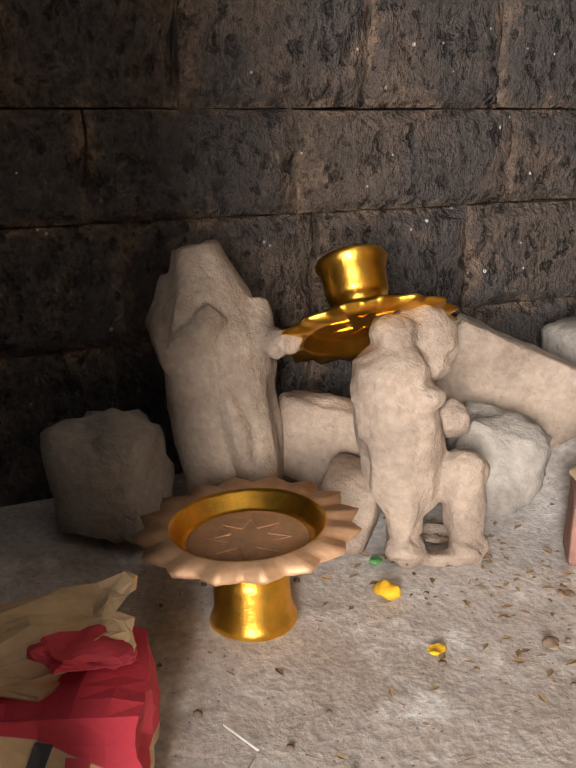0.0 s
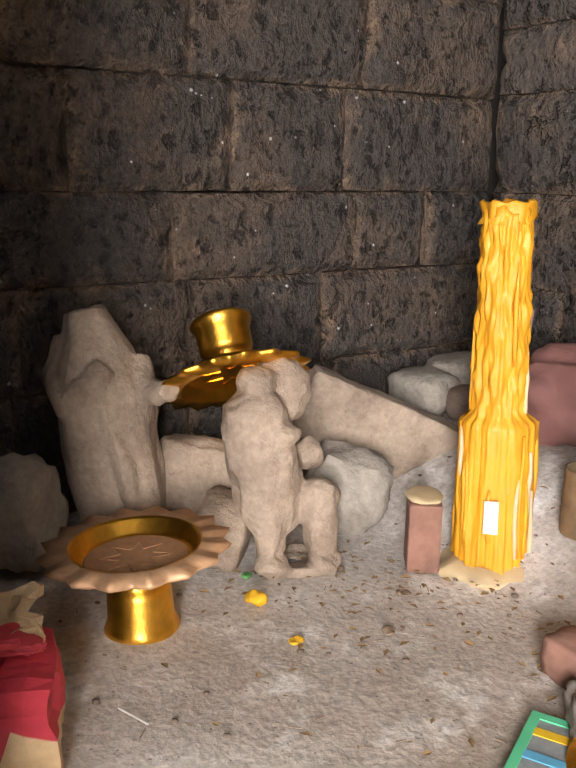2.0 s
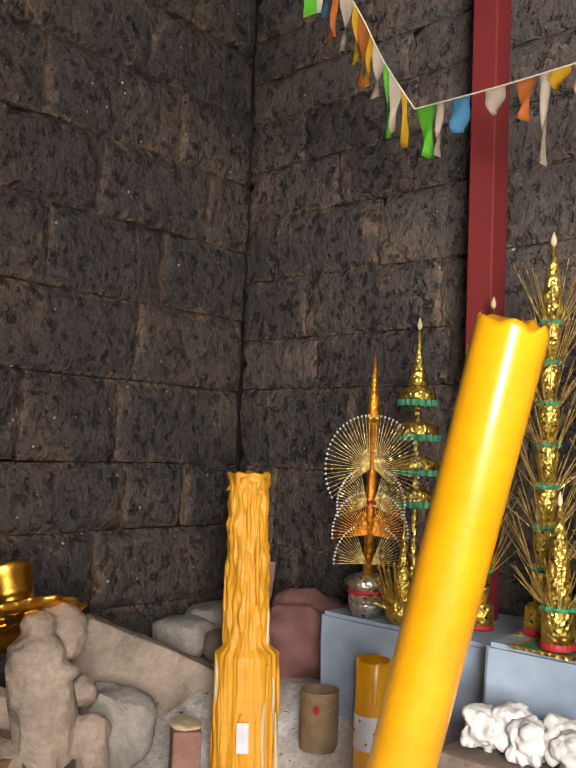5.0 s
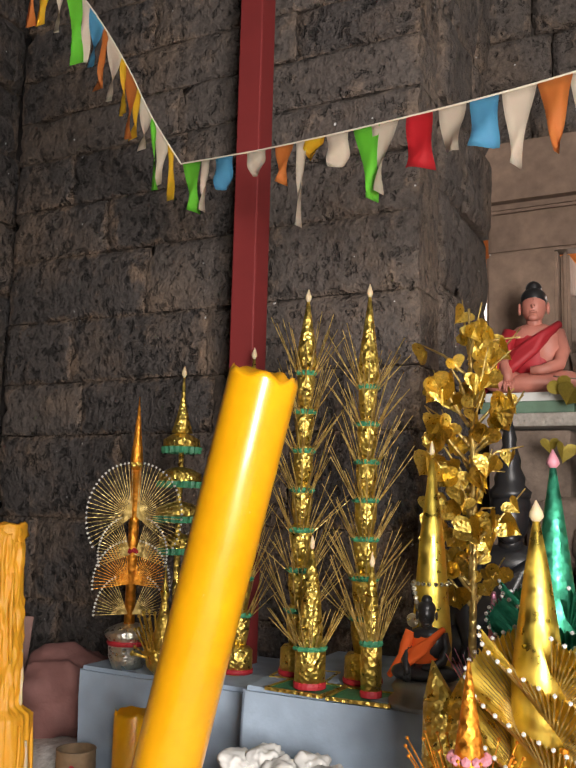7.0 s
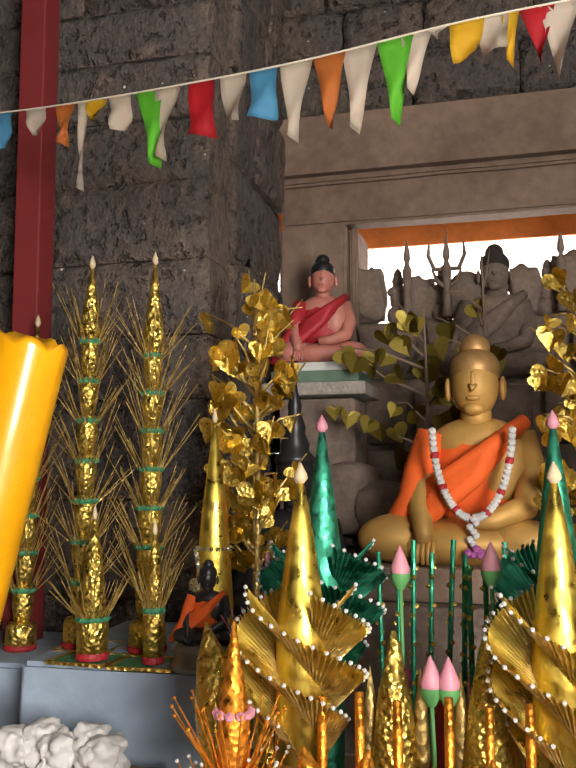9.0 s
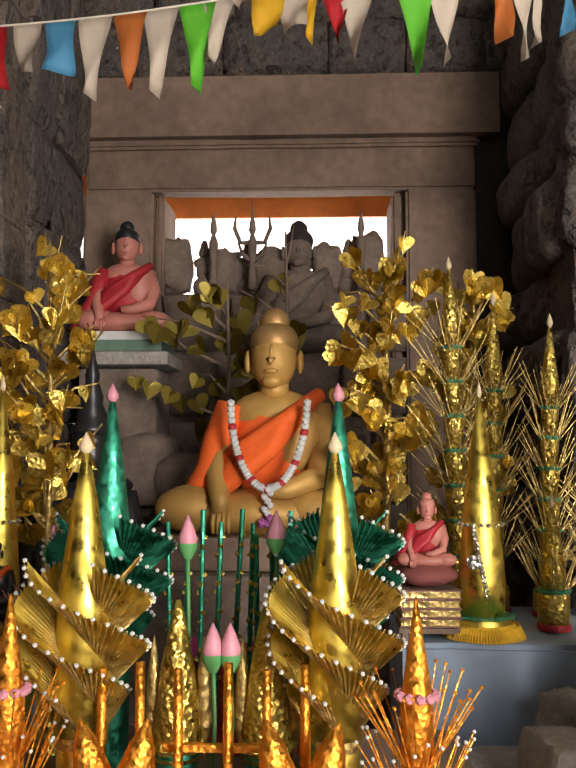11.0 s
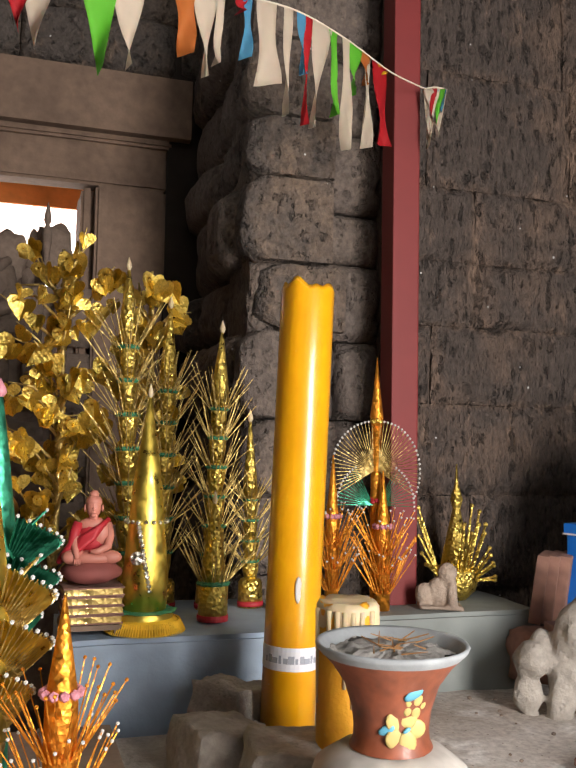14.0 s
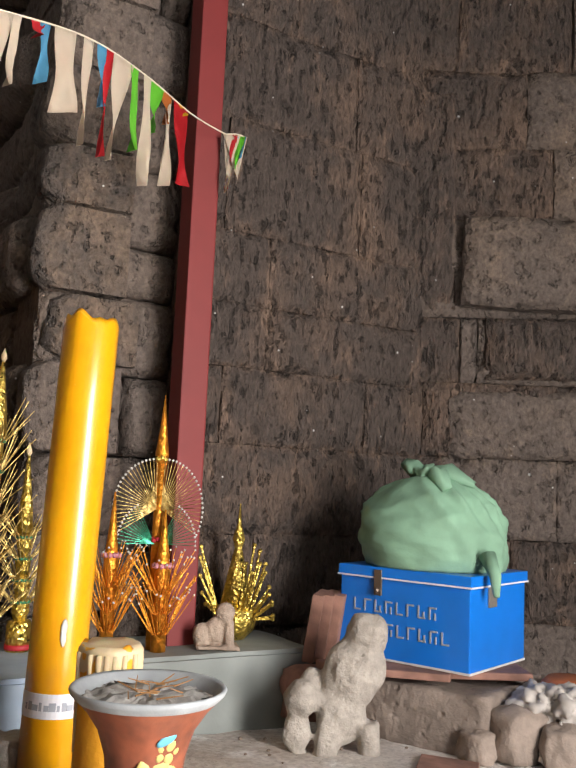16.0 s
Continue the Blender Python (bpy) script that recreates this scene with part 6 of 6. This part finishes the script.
# tied sack on the box
sack = thing("cloth_sack", (1.805, 1.815, 0.801), "green cloth sack tied in a knot on the blue box", "sack", "", (0, 0, -52))
sack.scale = (1.13, 1.13, 1.08)
bm = bmesh.new()
rows = []
for j in range(41):
    v = j / 40
    row = []
    for i in range(120):
        a = math.tau * i / 120
        prof = math.sqrt(max(0.02, 1 - ((v - 0.30) / 0.715) ** 2))
        pull = a + 0.5 * math.sin(2 * a + 1) + 0.9 * v
        fold = 1 + (0.008 + 0.11 * v ** 2) * (1 - 2 * abs(math.sin(5.5 * pull))) + 0.022 * (1 - 2 * abs(math.sin(9.0 * v + 3.0 * math.sin(a + 0.6) + 2.0 * noise.noise(Vector((2 * math.cos(a), 2 * math.sin(a), 3 * v)))))) * smooth01(3.2 * v) + 0.035 * noise.noise(Vector((2.5 * math.cos(a), 2.5 * math.sin(a), 4 * v))) + 0.018 * noise.noise(Vector((6 * math.cos(a), 6 * math.sin(a), 14 * v)))
        row.append(bm.verts.new((0.205 * prof * fold * math.cos(a) - 0.02 * v, 0.170 * prof * fold * math.sin(a), 0.26 * v * (1 + 0.03 * math.cos(a)))))
    rows.append(row)
for a, b in zip(rows, rows[1:]):
    for i in range(120):
        bm.faces.new((a[i], a[(i + 1) % 120], b[(i + 1) % 120], b[i]))
bm.faces.new(rows[0])
bm.faces.new(rows[-1])
part("bag", bm, SACK, sack, "", True)
part("knot", rough_up(rough_up(ball(0.045, 0.04, 0.026, (-0.025, -0.01, 0.262), sub=4), 0.022, 24), 0.008, 60), SACK, sack, "", True)
for k, (m, e) in enumerate((((0.04, -0.03, 0.268), (0.115, -0.035, 0.236)), ((-0.06, -0.005, 0.272), (-0.085, 0.0, 0.292)), ((0.02, -0.06, 0.258), (0.05, -0.095, 0.220)))):
    part("tied_end", rough_up(rough_up(tube([(-0.02, -0.01, 0.262), m, e], [0.018, 0.026, 0.012], 14), 0.014, 30, k), 0.006, 60), SACK, sack, "", True)
part("hanging_corner", rough_up(tube([(0.16, -0.12, 0.05), (0.185, -0.155, 0.0), (0.19, -0.17, -0.05)], [0.022, 0.014, 0.008], 10), 0.006, 40), SACK, sack, "", True)

# pot and cloth at the room's edge
pot = thing("clay_pot", (2.06, 1.50, 0.34), "orange clay pot wrapped in a grey striped cloth", "pot")
part("pot_body", lathe([(0.06, 0), (0.10, 0.05), (0.11, 0.11), (0.085, 0.16), (0.07, 0.175), (0.002, 0.17)], 32), plain("terracotta", (0.5, 0.15, 0.05), 0.7), pot, "", True)
part("cloth_wrap", rough_up(rough_up(boulder(0.26, 0.24, 0.20, 301.0, 5, 0.25, 0.2), 0.03, 14), 0.016, 38), plain("striped_cloth", (0.48, 0.45, 0.42), 0.85, 0, 0.35, 20.0), pot, "crumpled grey cloth", True).location = (-0.13, -0.06, -0.015)
for k, (x, y, q) in enumerate(((1.80, 1.46, 0.16), (1.86, 1.36, 0.13), (1.70, 1.50, 0.10))):
    solid("bank_stone", boulder(q * 1.2, q, q, 310 + k, 3, 0.15, 0.45), LAT_ROCK, (x, y, ground_z(x, y) - 0.01), "rounded brown stone beside the wrapped pot", "stone", "stones by the pot", (0, 0, 50 * k), True)
# clay roof tiles lying on the bank
for k, (x, y) in enumerate(((1.30, 1.36), (1.52, 1.42))):
    solid("fallen_tile", box(0.26, 0.15, 0.018, (0, 0, 0), 0.003), BRICK, (x, y, ground_z(x, y) + 0.004), "flat red clay tile lying on the earth", "roof tile", "fallen clay tiles", (2, 3, 25 + 20 * k))
# projecting and broken blocks of the side wall
for k, (along, z, wide, high, out, mat) in enumerate(((0.50, 1.93, 0.52, 0.36, 0.09, LAT_WARM), (0.60, 1.60, 0.52, 0.24, 0.035, LAT_STREAK), (0.10, 2.2, 0.22, 0.9, 0.03, LAT_STREAK), (0.55, 1.30, 0.7, 0.26, 0.03, LAT_WARM))):
    at = Vector((2.10, 2.40, z)) + SIDE * along + SIDE_OUT * (out - 0.15)
    place_block(walls["east"], mat, 3 + k, at, SIDE, SIDE_OUT, wide, high, 0.3, 0.08 if k == 0 else 0.03, -2.0 if k == 0 else 1.0)
# white wrappings at the ledge's foot
for k in range(5):
    x, y = -1.237 + 0.055 * k, 1.60 + 0.03 * (k % 2)
    solid("crumpled_paper", rough_up(boulder(0.10, 0.09, 0.10, 150 + k, 4, 0.2, 0.2), 0.016, 28), WHITEP, (x, y, 0.338 + 0.012 * (k % 2)), "crumpled whitish paper on a heap at the ledge", "paper", "crumpled papers", (0, 0, 50 * k), True)
solid("paper_crate", box(0.42, 0.20, 0.341, (0, 0, 0), 0.01), RUBBLE, (-1.111, 1.615, 0.0), "dusty carton under crumpled papers", "carton")
solid("floor_slab", box(0.5, 0.36, 0.36, (0, 0, 0), 0.02), PALEGREY, (0.16, 1.58, 0.0), "grey slab step beside the offering table", "stone step")


# ---- flag buntings ----
def bunting(points, flags, seed, label, length=0.20):
    """A cord through points with cloth pennants: (place along it 0..1, colour, kind)."""
    rr = random.Random(seed)
    t = thing("flag_bunting", (0, 0, 0), label, "bunting", "flag buntings")
    pts = [Vector(p) for p in points]
    fine = []
    for k in range(len(pts) - 1):
        p0, p1, p2, p3 = pts[max(k - 1, 0)], pts[k], pts[k + 1], pts[min(k + 2, len(pts) - 1)]
        for j in range(12):
            u = j / 12
            fine.append(0.5 * (2 * p1 + (p2 - p0) * u + (2 * p0 - 5 * p1 + 4 * p2 - p3) * u * u + (3 * p1 - p0 - 3 * p2 + p3) * u ** 3))
    fine.append(pts[-1])
    part("cord", tube(fine, 0.0025, 6), FLAGS[0], t)
    lengths = [0.0]
    for a, b in zip(fine, fine[1:]):
        lengths.append(lengths[-1] + (b - a).length)

    def on(s):
        s = max(0.0, min(1.0, s)) * lengths[-1]
        k = max(i for i in range(len(lengths)) if lengths[i] <= s + 1e-9)
        k = min(k, len(fine) - 2)
        return fine[k].lerp(fine[k + 1], (s - lengths[k]) / (lengths[k + 1] - lengths[k]))
    for s, colour, kind, h in flags:
        w = min(0.085, 0.045 + 0.22 * h) if kind == "tri" else 0.075 if kind == "square" else 0.036
        a, b = on(s - w / 2 / lengths[-1]), on(s + w / 2 / lengths[-1])
        along = (b - a).normalized()
        out = along.cross(Vector((0, 0, 1))).normalized()
        twist, drift = rr.uniform(-0.5, 0.5), rr.uniform(-0.25, 0.25)
        bm = bmesh.new()
        rows = []
        for j in range(9):
            v = j / 8
            wide = (1 - v) if kind == "tri" else (1 - 0.25 * v) if kind == "square" else (1 - 0.75 * v)
            row = []
            for i in range(5):
                u = i / 4 - 0.5
                x = u * w * max(wide, 0.03) + (drift * h * v * 0.5)
                y = 0.016 * math.sin(5 * v + 4 * u + twist * 6) * v + twist * u * w * v
                row.append(bm.verts.new((a + b) / 2 + along * x + out * y + Vector((0, 0, -h * v))))
            rows.append(row)
        for p, q in zip(rows, rows[1:]):
            for i in range(4):
                bm.faces.new((p[i], p[i + 1], q[i + 1], q[i]))
        bmesh.ops.solidify(bm, geom=bm.faces[:], thickness=0.0012)
        part("flag", bm, FLAGS[colour], t, "", True)
    return t


C, G, R, B, O, Y = range(6)
KINDS = {"t": "tri", "q": "square", "s": "strip"}
PLACES = (16, 36, 62, 104, 140, 160, 175, 201, 232, 251, 284, 314, 341, 369, 396, 420, 447, 463, 477, 498, 514, 527, 544, 558, 597, 618, 669, 692, 708, 738, 730, 760, 787, 803, 812, 831, 846, 865, 879, 895, 900, 925, 921)
DROPS = (16, 16, 10, 7, 11, 24, 5, 9, 20, 18, 14, 12, 12, 18, 17, 19, 19, 13, 2, 8, 8, 11, 12, 16, 19, 18, 15, 20, 17, 15, 4, 21, 28, 16, 29, 29, 23, 31, 15, 9, 27, 3, 23)
main = [(p / 1000, "CGRBOY".index(c), KINDS[k], d / 100) for p, d, c, k in zip(PLACES, DROPS, "GCBCOCYCGCRCBCOCGCCYCYRCGCOCCBRCCBRCGCGOCYR", "tsqqtsqqttqqqttttttqqsttttttsstqssstssttstqt".ljust(43, "s"))]
bunting([(-1.673, 1.88, 2.054), (-1.309, 1.795, 2.010), (-0.889, 1.69, 1.972), (-0.546, 1.61, 1.954), (-0.2, 1.54, 1.957), (0.15, 1.51, 1.965), (0.36, 1.625, 2.045), (0.6, 1.765, 2.12), (0.8, 1.885, 2.13), (1.0, 2.02, 2.122), (1.16, 2.11, 2.13)], main, 1, "coloured cloth flag bunting strung between the red posts")
left = [(0.08 + 0.048 * k, [Y, C, O, C, O, Y, C, G, C, B, O, C, Y, O, Y, C, G, C][k % 18], ["strip", "tri"][k % 2], [0.16, 0.2, 0.18][k % 3]) for k in range(19)]
bunting([(-1.76, 1.0, 2.45), (-1.735, 1.25, 2.41), (-1.72, 1.45, 2.38), (-1.728, 1.65, 2.293), (-1.718, 1.78, 2.174), (-1.673, 1.88, 2.054)], left, 2, "faded cloth flag bunting running up from the post", 0.18)
bunting([(1.16, 2.11, 2.13), (1.19, 2.10, 2.135), (1.215, 2.09, 2.13)], [(0.1, C, "strip", 0.16), (0.35, R, "strip", 0.10), (0.5, C, "strip", 0.19), (0.7, C, "tri", 0.15), (0.85, G, "strip", 0.12), (0.95, B, "strip", 0.08)], 3, "bunting tail knotted to the red post", 0.12)

# ---- litter on the floor ----
rr = random.Random(201)
twigs = []
for _ in range(90):
    x, y = rr.uniform(-2.6, -1.2), rr.uniform(0.6, 1.75)
    a = rr.uniform(0, math.tau)
    s = rr.uniform(0.008, 0.03)
    z = ground_z(x, y) + 0.013
    twigs.append(((x, y, z), (x + s * math.cos(a), y + s * math.sin(a), z + 0.002)))
solid("floor_litter", sticks(twigs, 0.0016), BARK, (0, 0, 0), "scattered dry twigs and bits of straw", "litter", kind="stuff")
pebbles = []
for k in range(110):
    x, y = rr.choice(((rr.uniform(-2.7, -1.3), rr.uniform(0.55, 1.9)), (rr.uniform(0.7, 1.9), rr.uniform(1.0, 1.9))))
    s = rr.uniform(0.003, 0.008)
    pebbles.append(ball(s * 1.3, s, s * 0.7, (x, y, ground_z(x, y) + 0.008), (0, 0, rr.uniform(0, 90)), 1))
solid("pebbles", fuse(*pebbles), RUBBLE, (0, 0, 0), "loose pebbles and grit on the earth floor", "pebbles", kind="stuff", smooth=True)
for k, (x, y) in enumerate(((-2.195, 1.036), (-2.24, 1.30), (-2.0, 1.02), (-1.93, 1.22), (-2.32, 1.08), (-2.05, 1.36))):
    col = [FRINGE, BARK, FRINGE, BARK, STEM, BARK][k]
    s = 0.03 if k == 0 else 0.018
    solid("fallen_flower" if k == 0 else "fallen_leaf", rough_up(ball(s, s * 0.8, s * (0.6 if k == 0 else 0.15), (0, 0, 0.02 if k == 0 else 0.014), sub=3), s * 0.3, 50, k), col, (x, y, ground_z(x, y)),
          "yellow marigold head dropped on the floor" if k == 0 else "dry curled leaf on the floor", "flower" if k == 0 else "leaf", "" if k == 0 else "fallen leaves", (0, 0, 40 * k), True)
solid("white_stick", tube([(-0.04, 0, 0.014), (0.04, 0.0, 0.016)], 0.002, 6), WHITEP, (-1.93, 0.62, 0.0), "thin pale stick lying on the floor", "stick", "", (0, 0, 20))
solid("flat_stone", boulder(0.09, 0.05, 0.025, 160.0, 3, 0.15, 0.4), RUBBLE, (-1.98, 0.43, 0.0), "flat brown stone chip on the floor", "stone", "", (0, 0, 20), True)

# dry leaf bits gathered by the stones
leaves = bmesh.new()
for k in range(220):
    x, y = rr.choice(((rr.gauss(-2.22, 0.12), rr.gauss(1.25, 0.12)), (rr.gauss(-2.0, 0.2), rr.gauss(1.5, 0.2)), (rr.uniform(-2.5, -1.3), rr.uniform(0.7, 1.7))))
    s, a = rr.uniform(0.006, 0.016), rr.uniform(0, math.tau)
    z = ground_z(x, y) + 0.012
    c, n = s * math.cos(a), s * math.sin(a)
    q = [leaves.verts.new(p) for p in ((x - c, y - n, z), (x + 0.5 * n, y - 0.5 * c, z + s * 0.35), (x + c, y + n, z + 0.002), (x - 0.5 * n, y + 0.5 * c, z + s * 0.2))]
    leaves.faces.new(q[:3])
    leaves.faces.new((q[0], q[2], q[3]))
solid("leaf_litter", leaves, plain("dry_leaf", (0.34, 0.22, 0.10), 0.85, 0, 0.6, 6.0), (0, 0, 0), "dry curled leaf bits scattered on the earth", "litter", kind="stuff")
